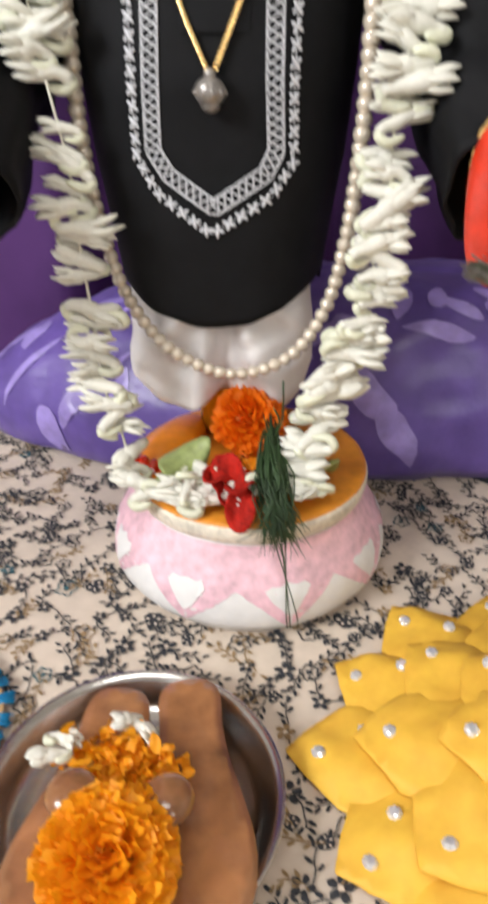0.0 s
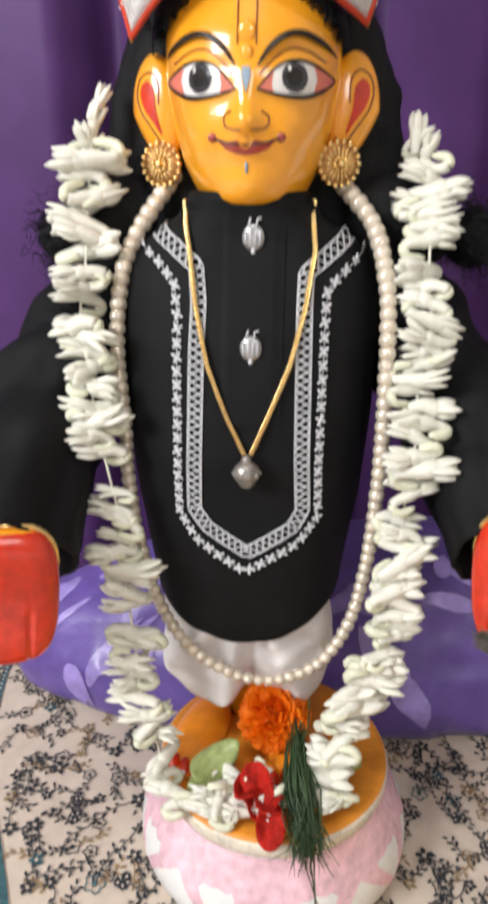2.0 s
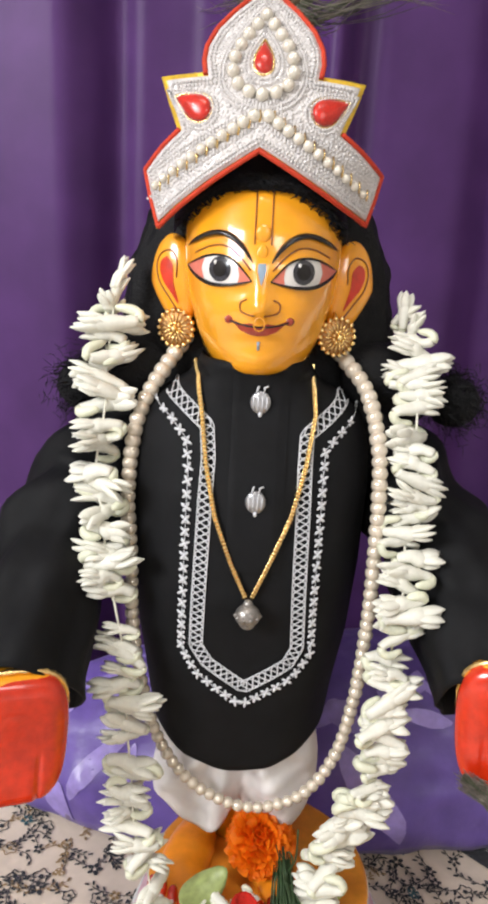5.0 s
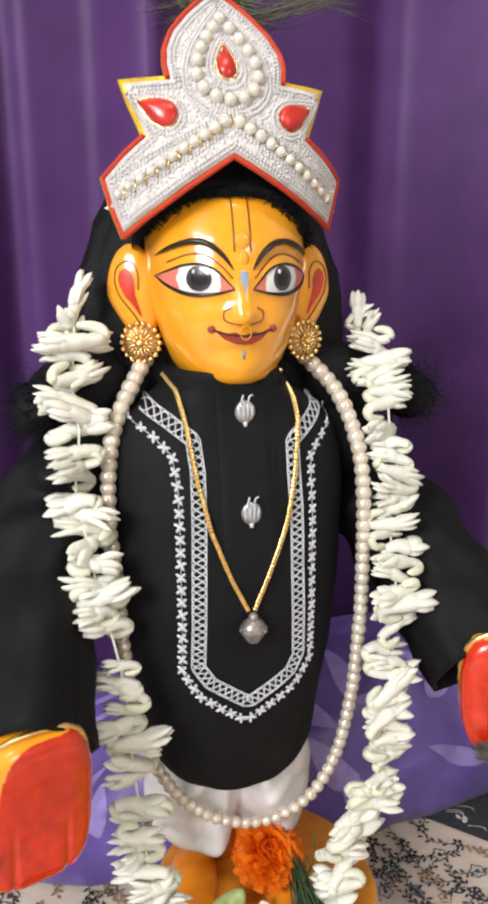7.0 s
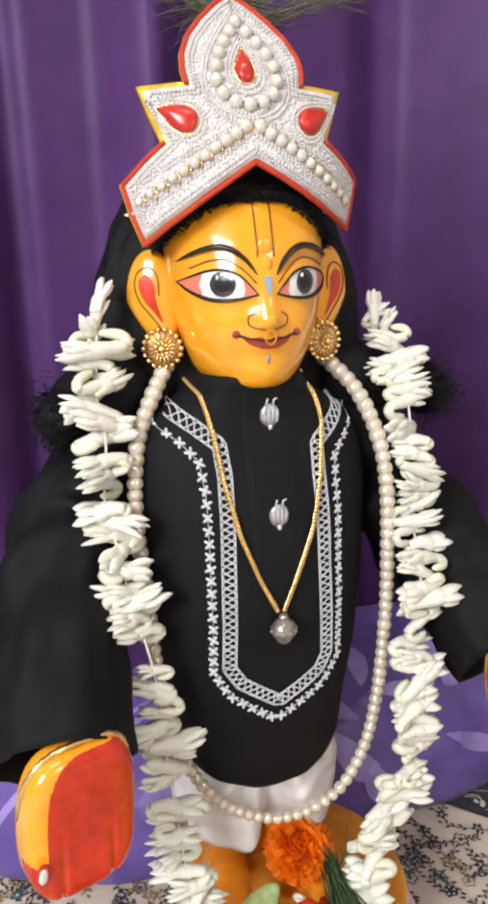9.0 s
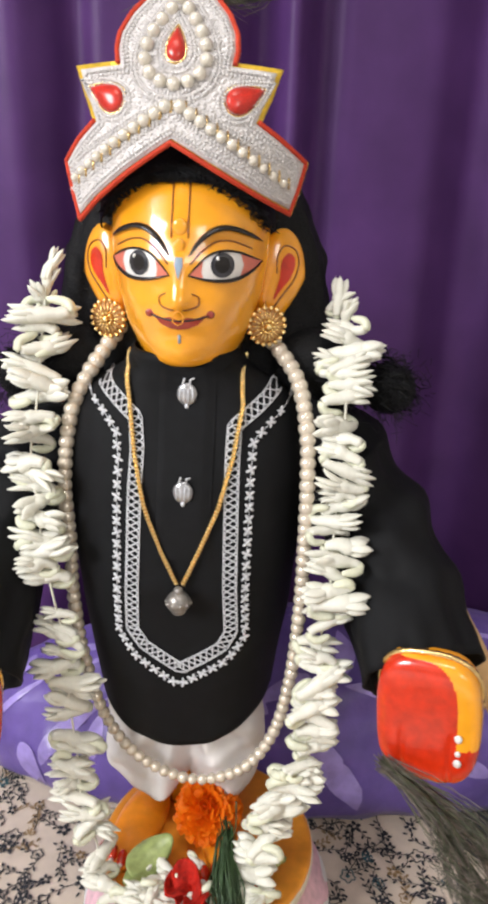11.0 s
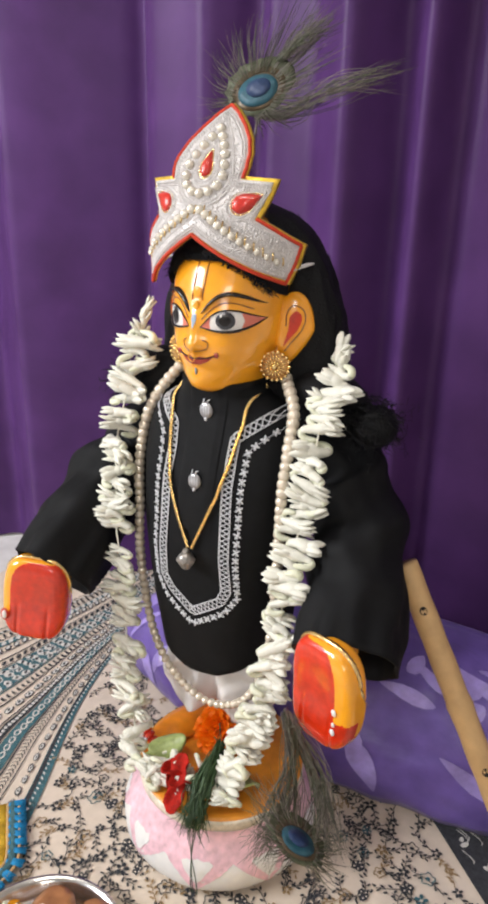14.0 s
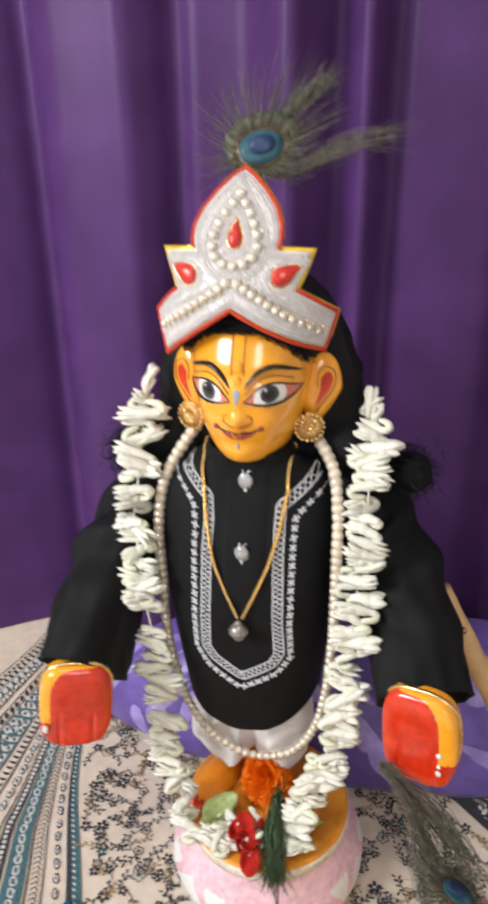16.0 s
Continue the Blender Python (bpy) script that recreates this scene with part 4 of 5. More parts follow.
# ---- hair ----
wig = thing("wig", "long fluffy black wig on the statue's head", "wig", IDOL)
g = Geo()
rows = []
for i in range(40):
    q = i / 39
    z = 0.455 + 0.215 * q
    w = lerp([(0, 0.090), (0.15, 0.103), (0.35, 0.104), (0.55, 0.098), (0.72, 0.082), (0.84, 0.067), (0.94, 0.045), (1, 0.012)], q)
    dp = lerp([(0, 0.050), (0.3, 0.066), (0.7, 0.066), (0.9, 0.05), (1, 0.012)], q)
    ring = []
    for k in range(90):
        a = 2 * math.pi * k / 90
        f = 1 + 0.05 * nz(4 * math.cos(a), 4 * math.sin(a), z * 25) + 0.03 * nz(14 * math.cos(a), 14 * math.sin(a), z * 60)
        s = math.sin(a)
        ring.append((w * f * math.cos(a), 0.046 + (dp if s > 0 else 0.036) * f * s, z))
    rows.append(ring)
g.grid(rows, 0, True, True, True)
rows = []
for i in range(14):
    ring = []
    for k in range(60):
        a = math.pi * k / 59
        x = -math.cos(a)
        zl = 0.6205 - 0.030 * abs(x) ** 3.0 + 0.0015 * nz(x * 30, 1)
        z = zl + (0.672 - zl) * i / 13
        w = lerp(HEAD_W, z) * 1.05 + 0.003
        xx = w * x
        ring.append((xx, 0.012 - (0.012 - lerp(HEAD_F, z) + 0.006 * min(1, i / 2)) * math.sqrt(max(0, 1 - abs(x) ** 1.9)), z + 0.0015 * (i == 13)))
    rows.append(ring)
g.grid(rows)
g.ob("hair_mass", M_HAIR, wig)
g = Geo()
hr = random.Random(5)
for i in range(1500):
    a = hr.uniform(0, 2 * math.pi)
    q = hr.random()
    z = 0.47 + 0.19 * q
    w = lerp([(0, 0.094), (0.5, 0.09), (0.8, 0.075), (1, 0.03)], q)
    P = Vector((w * math.cos(a), 0.050 + (0.064 if math.sin(a) > 0 else 0.034) * math.sin(a), z))
    out = Vector((math.cos(a), math.sin(a), 0))
    pts = [P]
    for k in range(4):
        P = P + Vector((hr.uniform(-0.003, 0.003), hr.uniform(-0.003, 0.003), -0.009)) + out * 0.0022 * (k < 2)
        pts.append(P)
    g.tube(pts, [0.0005, 0.0005, 0.0004, 0.0003, 0.0001], 3)
for i in range(420):
    x = hr.uniform(-1, 1)
    z = 0.6205 - 0.030 * abs(x) ** 3.0
    xx = x * lerp(HEAD_W, z) * 1.02
    y = face_y(xx * 0.97, z) - 0.003
    pts = [Vector((xx, y, z + 0.006))]
    for k in range(4):
        pts.append(pts[-1] + Vector((hr.uniform(-0.0040, 0.0040), hr.uniform(-0.0010, 0.0005), hr.uniform(-0.0022, -0.0004))))
    g.tube(pts, [0.0005, 0.0005, 0.0005, 0.0004, 0.0002], 3)
for s, cx in ((-1, -0.128), (1, 0.150)):
    g.ball((cx, 0.020, 0.482), (0.020, 0.022, 0.019), 20, 12)
    g.ball((s * 0.098, 0.034, 0.492), (0.044, 0.030, 0.030), 24, 14, 0, Matrix.Rotation(s * radians(20), 3, "Y"))
    for i in range(1500):
        P = Vector((cx + hr.gauss(0, 0.010), 0.020 + hr.gauss(0, 0.012), 0.482 + hr.gauss(0, 0.010)))
        d = Vector((s * hr.uniform(-0.3, 1), hr.uniform(-0.8, 0.8), hr.uniform(-1, 0.6))).normalized()
        pts = [P]
        for k in range(4):
            d = (d + Vector((hr.uniform(-0.5, 0.5), hr.uniform(-0.5, 0.5), hr.uniform(-0.5, 0.4)))).normalized()
            pts.append(pts[-1] + d * 0.0021)
        g.tube(pts, [0.0003, 0.00025, 0.00025, 0.0002, 0.0001], 3)
    for i in range(300):
        q = hr.random()
        P = Vector((s * 0.088, 0.03, 0.50)).lerp(Vector((cx, 0.012, 0.49)), q) + Vector((hr.gauss(0, 0.006), hr.gauss(0, 0.012), hr.gauss(0, 0.007)))
        g.tube([P, P + Vector((s * 0.007, hr.uniform(-0.004, 0.004), hr.uniform(-0.006, 0.003))), P + Vector((s * 0.012, hr.uniform(-0.007, 0.007), hr.uniform(-0.012, 0.002)))], [0.0009, 0.0007, 0.0002], 3)
g.ob("loose_strands", M_HAIR, wig)["kind"] = "stuff"

# ---- crown ----
crown = thing("crown", "white beaded crown with pearls and red stones and a red edge", "crown", IDOL)
C_C = [(0.595, -0.058), (0.641, -0.0455), (0.670, -0.0340), (0.700, -0.0200), (0.725, 0.0000), (0.752, 0.0200)]
C_K = [(0.600, 9.0), (0.641, 6.5), (0.666, 5.0), (0.690, 2.6), (0.75, 2.0)]


def on_crown(u, v, h=0.0):
    return (0.975 * u - 0.0025, lerp(C_C, v) + lerp(C_K, v) * u * u - h, v)


HALF = [(0.0, 0.7475), (0.010, 0.7410), (0.022, 0.7300), (0.032, 0.7180), (0.0375, 0.7060), (0.0385, 0.6960), (0.0370, 0.6880), (0.0500, 0.6872), (0.0650, 0.6862), (0.0600, 0.6720), (0.0530, 0.6560), (0.0670, 0.6475), (0.0845, 0.6352), (0.0805, 0.6200), (0.0748, 0.6035), (0.0550, 0.6130), (0.0300, 0.6260), (0.0, 0.6420)]


def inset(poly, d):
    """The outline moved inwards by d."""
    out = []
    n = len(poly)
    area = sum(a[0] * b[1] - b[0] * a[1] for a, b in zip(poly, poly[1:] + poly[:1]))
    s = 1 if area > 0 else -1
    for i in range(n):
        a, b, c = Vector(poly[i - 1]), Vector(poly[i]), Vector(poly[(i + 1) % n])
        e, f = (b - a).normalized(), (c - b).normalized()
        n1, n2 = Vector((-e.y, e.x)) * s, Vector((-f.y, f.x)) * s
        k = (n1 + n2)
        k = k / max(0.6, k.dot(n1)) * 1.0
        q = b + k * d
        out.append((q.x, q.y))
    return out


LOWER = [(0.0530, 0.6550), (0.0650, 0.6455), (0.0785, 0.6325), (0.0740, 0.6150), (0.0675, 0.5965), (0.0520, 0.6085), (0.0290, 0.6240)]
OTHER = HALF[:10] + LOWER + HALF[-1:]
full = HALF + [(-u, v) for u, v in reversed(OTHER[1:-1])]
Geo().sheet(inset(full, -0.0008), lambda u, v, h: on_crown(u, v, h - 0.003), 0, 0.005, 0.004).ob("backing", M_CARD, crown, "golden card backing")
Geo().sheet(inset(full, 0.0020), lambda u, v, h: on_crown(u, v, h + 0.001), 0, 0.004, 0.0015).ob("bead_field", M_BEADW, crown, "field of white seed beads")


def closed_trail(poly, n):
    return trail(poly + poly[:1], n)


petal_edge = [(-u, v) for u, v in reversed(HALF[:7])] + HALF[1:7]
band_edge = HALF[10:] + [(-u, v) for u, v in reversed(OTHER[10:-1])]
for edge, n in ((petal_edge, 110), (band_edge, 240)):
    g = Geo()
    g.tube([on_crown(0.985 * u, v - 0.0006 * (v > 0.66), 0.0022) for u, v, a in trail(edge, n)], [0.0015 + 0.0003 * (k % 2) for k in range(n)], 8)
    g.ob("edge_trim", M_REDTRIM, crown, "red edging cord")
rope = Geo()


def bead_row(pts, n, r=0.0012, h=0.0030):
    for u, v, a in trail(pts, n):
        rope.ball(on_crown(u, v, h), (r, r, r), 6, 4)


def tear(cx, cy, w, hh, turn=0.0):
    out = []
    for k in range(25):
        b = 2 * math.pi * k / 24
        x = w * math.sin(b) * (math.sin(b / 2)) ** 1.2
        y = hh * math.cos(b)
        c, s = math.cos(turn), math.sin(turn)
        out.append((cx + c * x - s * y, cy + s * x + c * y))
    return out


bead_row(inset(full, 0.0044) + inset(full, 0.0044)[:1], 240)
bead_row(inset(full, 0.0068) + inset(full, 0.0068)[:1], 215)
bead_row(tear(0, 0.7000, 0.0165, 0.0190), 48)
bead_row(tear(0, 0.7000, 0.0130, 0.0155), 40)
bead_row(tear(0, 0.7010, 0.0345, 0.0340), 96)
bead_row(tear(0, 0.7010, 0.0375, 0.0370), 104)
for s in (-1, 1):
    bead_row(tear(s * 0.0450, 0.6690, 0.0150, 0.0185, -s * 1.05), 44)
    bead_row(tear(s * 0.0445, 0.6688, 0.0120, 0.0150, -s * 1.05), 38)
    for d in (0.0, 0.0028, 0.0165, 0.0192):
        bead_row([(s * -0.012, 0.6740 - d * 0.35), (s * 0.02, 0.6590 - d * 0.75), (s * 0.0725, 0.6320 - d)], 40)
def within(x, y, poly):
    hit = False
    for (a, b), (c, d) in zip(poly, poly[1:] + poly[:1]):
        if (b > y) != (d > y) and x < (c - a) * (y - b) / (d - b) + a:
            hit = not hit
    return hit


area = inset(full, 0.0080)
v, odd = 0.604, 0
while v < 0.745:
    u = -0.078 + 0.0013 * odd
    while u < 0.078:
        if within(u, v, area):
            rope.ball(on_crown(u + rnd.uniform(-0.0009, 0.0009), v + rnd.uniform(-0.0009, 0.0009), 0.0019 + rnd.uniform(0, 0.0004)), rnd.uniform(0.0010, 0.0015), 6, 4)
        u += 0.0026
    v, odd = v + 0.00235, 1 - odd
rope.ob("seed_beads", M_BEADW, crown, "rows of white seed beads")["kind"] = "stuff"
pearl3 = Geo().ball((0, 0, 0), 0.0036, 16, 12).data("pearl", M_PEARLW)
spots = [(u, v, 1.0) for u, v, a in trail(tear(0, 0.7010, 0.0262, 0.0262), 17)[:-1]]
for s in (-1, 1):
    spots += [(u, v, 1.0 - 0.32 * abs(u) / 0.07) for u, v, a in trail([(s * 0.0045, 0.6620), (s * 0.0690, 0.6220)], 11)]
for u, v, k in spots:
    ob = new("pearl", pearl3)
    ob.parent = crown
    k *= 1.16
    ob.location, ob.scale = on_crown(u, v, 0.0046), (k, k, k)
    if v < 0.67:
        Geo().tube([on_crown(u + 0.0036, v + 0.0036, 0.0040), on_crown(u + 0.0040, v, 0.0048), on_crown(u + 0.0036, v - 0.0036, 0.0040)], 0.0007, 5).ob("gold_wire", M_GOLD, crown)
for cx, cy, w, hh, t in ((0, 0.6985, 0.0078, 0.0105, 0), (-0.0440, 0.6690, 0.0105, 0.0125, 1.15), (0.0440, 0.6690, 0.0105, 0.0125, -1.15)):
    g = Geo()
    rows = [[on_crown(cx + (u - cx) * k, cy + (v - cy) * k, hgt) for u, v in tear(cx, cy, w, hh, t)[:-1]] for k, hgt in ((1.0, 0.002), (0.95, 0.0045), (0.75, 0.0060), (0.35, 0.0068), (0.05, 0.0070))]
    g.grid(rows, 0, True, True, True)
    st = g.ob("red_stone", M_GEM, crown, "polished red teardrop stone")
    Geo().tube([on_crown(cx + (u - cx) * 1.10, cy + (v - cy) * 1.10, 0.0030) for u, v in tear(cx, cy, w, hh, t)], 0.0008, 5).ob("gold_setting", M_GOLD, st)
g = Geo()
g.tube([(-0.074, -0.005, 0.615), (-0.070, 0.05, 0.618), (0, 0.118, 0.622), (0.070, 0.05, 0.618), (0.072, -0.005, 0.615)], 0.004, 6, flat=0.3)
g.ob("tie_band", M_CLOTHW, crown, "white tie band behind the head")

# ---- earrings ----
rim_bead = Geo().ball((0, 0, 0), 0.0019, 10, 7).data("rim_bead", M_GOLD)
spoke = Geo().tube([(0.005, -0.0035, 0), (0.0112, -0.0022, 0)], 0.0007, 5).data("spoke", M_GOLD)


def earring(at, yaw):
    e = thing("earring", "round gold filigree earring with beaded rim", "earring", pose(*at, 0, 0, yaw), "pair of earrings")
    g = Geo()
    # solid disc; its dark colour stands in for shaded gaps between the spokes
    g.grid([[(r * math.cos(a), y, r * math.sin(a)) for a in (2 * math.pi * k / 28 for k in range(28))] for r, y in ((0.0125, 0.002), (0.0128, 0.0), (0.0105, -0.0015), (0.004, -0.003), (0.0005, -0.003))], 0, True, True, True)
    disc = g.ob("disc", M_GOLDD, e, "solid disc coloured dark like the shaded gaps of openwork")
    for k in range(18):
        a = 2 * math.pi * k / 18
        b = new("rim_bead", rim_bead)
        b.parent = disc
        b.location = (0.0130 * math.cos(a), -0.001, 0.0130 * math.sin(a))
        b = new("spoke", spoke)
        b.parent = disc
        b.rotation_euler = (0, a, 0)
    boss = Geo().ball((0, -0.0045, 0), 0.0028, 12, 8).ob("centre_boss", M_GOLD, e)
    for k in range(9):
        a = 2 * math.pi * k / 9
        b = new("boss_bead", rim_bead)
        b.parent = boss
        b.location, b.scale = (0.0042 * math.cos(a), -0.004, 0.0042 * math.sin(a)), (0.75, 0.75, 0.75)
    g = Geo()
    g.tube([(0, 0.0, 0.010), (0, 0.006, 0.016), (0, 0.012, 0.018)], 0.0007, 5)
    g.ob("hook", M_GOLD, e)
    return e


earring((-0.0735, 0.511, 0.5285), -20)
earring((0.0398, 0.493, 0.5285), 14)

# ---- gold chain and pendant ----
chain = thing("gold_chain", "thin gold box chain necklace with a dark silver pendant", "necklace", IDOL)
left = [(-0.049, 0.506), (-0.044, 0.500), (-0.0395, 0.478), (-0.0350, 0.445), (-0.0270, 0.410), (-0.0150, 0.378), (-0.0040, 0.3550)]
right = [(0.037, 0.506), (0.036, 0.500), (0.0380, 0.478), (0.0330, 0.445), (0.0240, 0.410), (0.0110, 0.378), (0.0010, 0.3550)]
link = Geo().ball((0, 0, 0), (0.0015, 0.0014, 0.0018), 8, 6, 0, None, 0.7).data("chain_link", M_GOLD, False)
for side in (left, right):
    way = spline([on_kurta(u, v, 0.0022) for u, v, a in trail([(u + 0.006, v) for u, v in side], 40)], 72)
    for i, q in enumerate(way):
        d = way[min(i + 1, 71)] - way[max(i - 1, 0)]
        ob = new("chain_link", link)
        ob.parent = chain
        ob.location, ob.rotation_euler = q, (0, -math.atan2(d.z, d.x), 0)
g = Geo()
c = Vector(on_kurta(0.0045, 0.3440, 0.008))
g.ball(c, (0.0088, 0.0080, 0.0078), 18, 12)
g.ball(c + Vector((0, 0, 0.0085)), (0.0034, 0.0034, 0.0034), 12, 8)
g.ball(c + Vector((0, 0, -0.0065)), (0.0055, 0.005, 0.004), 12, 8)
for k in range(10):
    a = 2 * math.pi * k / 10
    g.ball(c + Vector((0.0083 * math.cos(a), 0.0076 * math.sin(a), -0.0002)), 0.0016, 6, 5)
g.ob("pendant", M_PENDANT, chain, "dark silver bud-shaped pendant")

# ---- pearl necklace ----
necklace = thing("pearl_necklace", "long ivory pearl necklace hanging round the statue's neck", "necklace")
NPTS = [(-0.066, 0.520, 0.522), (-0.083, 0.506, 0.498), (-0.095, 0.496, 0.477), (-0.102, 0.488, 0.452), (-0.105, 0.480, 0.409), (-0.102, 0.474, 0.365), (-0.101, 0.470, 0.323), (-0.095, 0.467, 0.274), (-0.080, 0.462, 0.220), (-0.052, 0.456, 0.183), (-0.010, 0.450, 0.166), (0.030, 0.446, 0.180), (0.054, 0.446, 0.215), (0.065, 0.446, 0.265), (0.0685, 0.446, 0.310), (0.0700, 0.446, 0.350), (0.0700, 0.450, 0.423), (0.0690, 0.463, 0.461), (0.0630, 0.486, 0.492), (0.046, 0.505, 0.515)]
pearl = Geo().ball((0, 0, 0), 0.0056, 18, 12).data("pearl", M_PEARL)
for i, q in enumerate(spline(NPTS, 104)):
    ob = new("pearl", pearl)
    ob.parent = necklace
    t = i / 103
    k = (0.78 + 0.34 * abs(2 * t - 1) ** 0.8) * rnd.uniform(0.96, 1.04)
    ob.location, ob.scale, ob.rotation_euler = q, (k, k, k), (rnd.random() * 6, rnd.random() * 6, 0)
Geo().tube(spline(NPTS, 120), 0.0006, 4).ob("string", M_STRING, necklace)

# ---- tuberose garland ----
def floret(seed, L):
    """A tuberose flower: a thin neck that bends back below, and a trumpet of folded petals."""
    r = random.Random(seed)
    g = Geo()
    hook = r.uniform(0.0070, 0.0100)
    lift = r.uniform(-0.002, 0.003)
    pts = [(-0.36 * L, 0, lift), (-0.24 * L, 0, lift * 1.2), (-0.10 * L, 0, lift), (0.10 * L, 0, 0.0006), (0.28 * L, 0, 0), (0.42 * L, 0, -0.0012), (0.50 * L, 0, -0.36 * hook), (0.46 * L, 0, -0.74 * hook), (0.32 * L, 0, -hook), (0.02 * L, 0, -hook * (0.85 + 0.3 * r.random()))]
    run_pts = spline(pts, 20)
    wide = [0.0040, 0.0054, 0.0062, 0.0064, 0.0062, 0.0058, 0.0054, 0.0050, 0.0047, 0.0044, 0.0042, 0.0041]
    g.tube(run_pts[:12], [w * (1 + 0.08 * r.uniform(-1, 1)) for w in wide], 9, flat=0.85)
    g.tube(run_pts[11:], [0.0041, 0.0040, 0.0039, 0.0039, 0.0038, 0.0036, 0.0033, 0.0027, 0.0014], 8, 1, flat=0.85)
    for k in range(5):
        a = 2 * math.pi * k / 5 + 0.6 * r.random()
        o = Vector((0, 0.0034 * math.cos(a), 0.0036 * math.sin(a)))
        c = Vector((0, 0, lift))
        far = 0.60 * L + 0.005 * r.random()
        fan_out = r.uniform(1.0, 2.1)
        way = spline([c + Vector((-0.12 * L, 0, 0)) + o * 0.8, c + Vector((-0.32 * L, 0, 0)) + o * 1.1, c + Vector((-0.48 * L, 0, 0)) + o * (0.5 + 0.5 * fan_out), c + Vector((-far, 0, -0.001)) + o * fan_out], 7)
        g.tube(way, [0.0026, 0.0038, 0.0044, 0.0045, 0.0040, 0.0028, 0.0007], 7, flat=0.5)
    return g.data("floret", [M_PETALW, M_PETALG])


kinds = [floret(s, L) for s, L in ((1, 0.031), (2, 0.034), (3, 0.032), (4, 0.027), (5, 0.036), (6, 0.033), (7, 0.029))]
garland = thing("flower_garland", "long garland of white tuberose buds hanging from the shoulders", "garland")
GLEFT = [(-0.115, 0.512, 0.562), (-0.119, 0.506, 0.530), (-0.122, 0.500, 0.500), (-0.121, 0.488, 0.475), (-0.126, 0.479, 0.436), (-0.121, 0.468, 0.405), (-0.117, 0.460, 0.372), (-0.110, 0.450, 0.342), (-0.104, 0.443, 0.301), (-0.102, 0.440, 0.249), (-0.098, 0.436, 0.205), (-0.095, 0.430, 0.165), (-0.085, 0.425, 0.130), (-0.076, 0.412, 0.105), (-0.050, 0.395, 0.099), (-0.022, 0.392, 0.098)]
GRIGHT = [(0.092, 0.522, 0.546), (0.099, 0.502, 0.523), (0.096, 0.480, 0.495), (0.095, 0.467, 0.460), (0.096, 0.458, 0.439), (0.091, 0.455, 0.402), (0.089, 0.445, 0.382), (0.087, 0.434, 0.353), (0.084, 0.428, 0.321), (0.083, 0.420, 0.290), (0.078, 0.416, 0.257), (0.072, 0.412, 0.220), (0.060, 0.415, 0.180), (0.050, 0.418, 0.145), (0.040, 0.412, 0.118), (0.032, 0.405, 0.105)]
gr = random.Random(11)
for path, n in ((GLEFT, 52), (GRIGHT, 52)):
    path_f = [(x, y - 0.007 * (0.33 < z < 0.50), z) for x, y, z in path]
    pts = spline(path_f, n)
    Geo().tube(spline(path_f, 120), 0.0009, 5).ob("string", M_STRING, garland)
    for i, q in enumerate(pts):
        for rep in range(2 if gr.random() < 0.15 else 1):
            if gr.random() < 0.06:
                continue
            ob = new("floret", gr.choice(kinds))
            ob.parent = garland
            if i < 3:
                s, tilt, yaw, spin = 0.72, 70 + gr.gauss(0, 12), gr.uniform(0, 360), 0
            else:
                s = gr.uniform(0.82, 1.08) * (0.7 if gr.random() < 0.10 else 1)
                tilt, spin = gr.gauss(6, 11), gr.gauss(0, 35) + (180 if gr.random() < 0.25 else 0)
                yaw = gr.gauss(0, 18) + (180 if gr.random() < (0.28 if path is GLEFT else 0.62) else 0)
            ob.matrix_basis = Matrix.Translation(q + Vector((gr.gauss(0, 0.0025), gr.gauss(0, 0.003), gr.gauss(0, 0.0015)))) @ pose(0, 0, 0, 0, 0, yaw) @ pose(0, 0, 0, 0, tilt, 0) @ pose(0, 0, 0, spin, 0, 0) @ Matrix.Diagonal((s, s * 1.05, s * 1.05, 1))

# ---- offerings on the stand ----
def marigold(c, r, n, mats, label, flatten=0.75, seed=0, tilt=(0, 0)):
    m = random.Random(seed)
    t = thing("marigold", label, "flower", Matrix.Translation(c) @ pose(0, 0, 0, tilt[0], tilt[1], 0), "marigold blooms")
    g = Geo()
    g.ball((0, 0, 0), (r * 0.62, r * 0.62, r * 0.62 * flatten), 16, 10, 0)
    for i in range(n):
        k = (i + 0.5) / n
        ph = math.acos(1 - 1.45 * k)
        a = i * 2.39996
        d = Vector((math.sin(ph) * math.cos(a), math.sin(ph) * math.sin(a), math.cos(ph) * flatten))
        side = Vector((-math.sin(a), math.cos(a), 0))
        up = d.cross(side).normalized()
        R = r * m.uniform(0.86, 1.04)
        w = r * m.uniform(0.075, 0.135)
        tw = m.uniform(-0.9, 0.9)
        sd = side * math.cos(tw) + up * math.sin(tw)
        rows = []
        for j in range(4):
            q = j / 3
            c0 = d * (R * (0.45 + 0.55 * q)) + up * r * 0.10 * q * q * m.uniform(-1, 1)
            ww = w * (0.5 + 0.75 * q)
            rows.append([c0 + sd * ww * s + d * r * 0.05 * m.uniform(-1, 1) * (j == 3) + up * 0.35 * ww * (s * s) for s in (-1, -0.4, 0.3, 1)])
        g.grid(rows, i % 2)
    g.ob("bloom", mats, t, "dense ruffled petals")["kind"] = "stuff"
    g = Geo()
    g.ball((0, 0, -r * 0.45 * flatten), (r * 0.32, r * 0.32, r * 0.28), 12, 8)
    g.ob("calyx", M_LEAF, t, "green calyx")
    return t


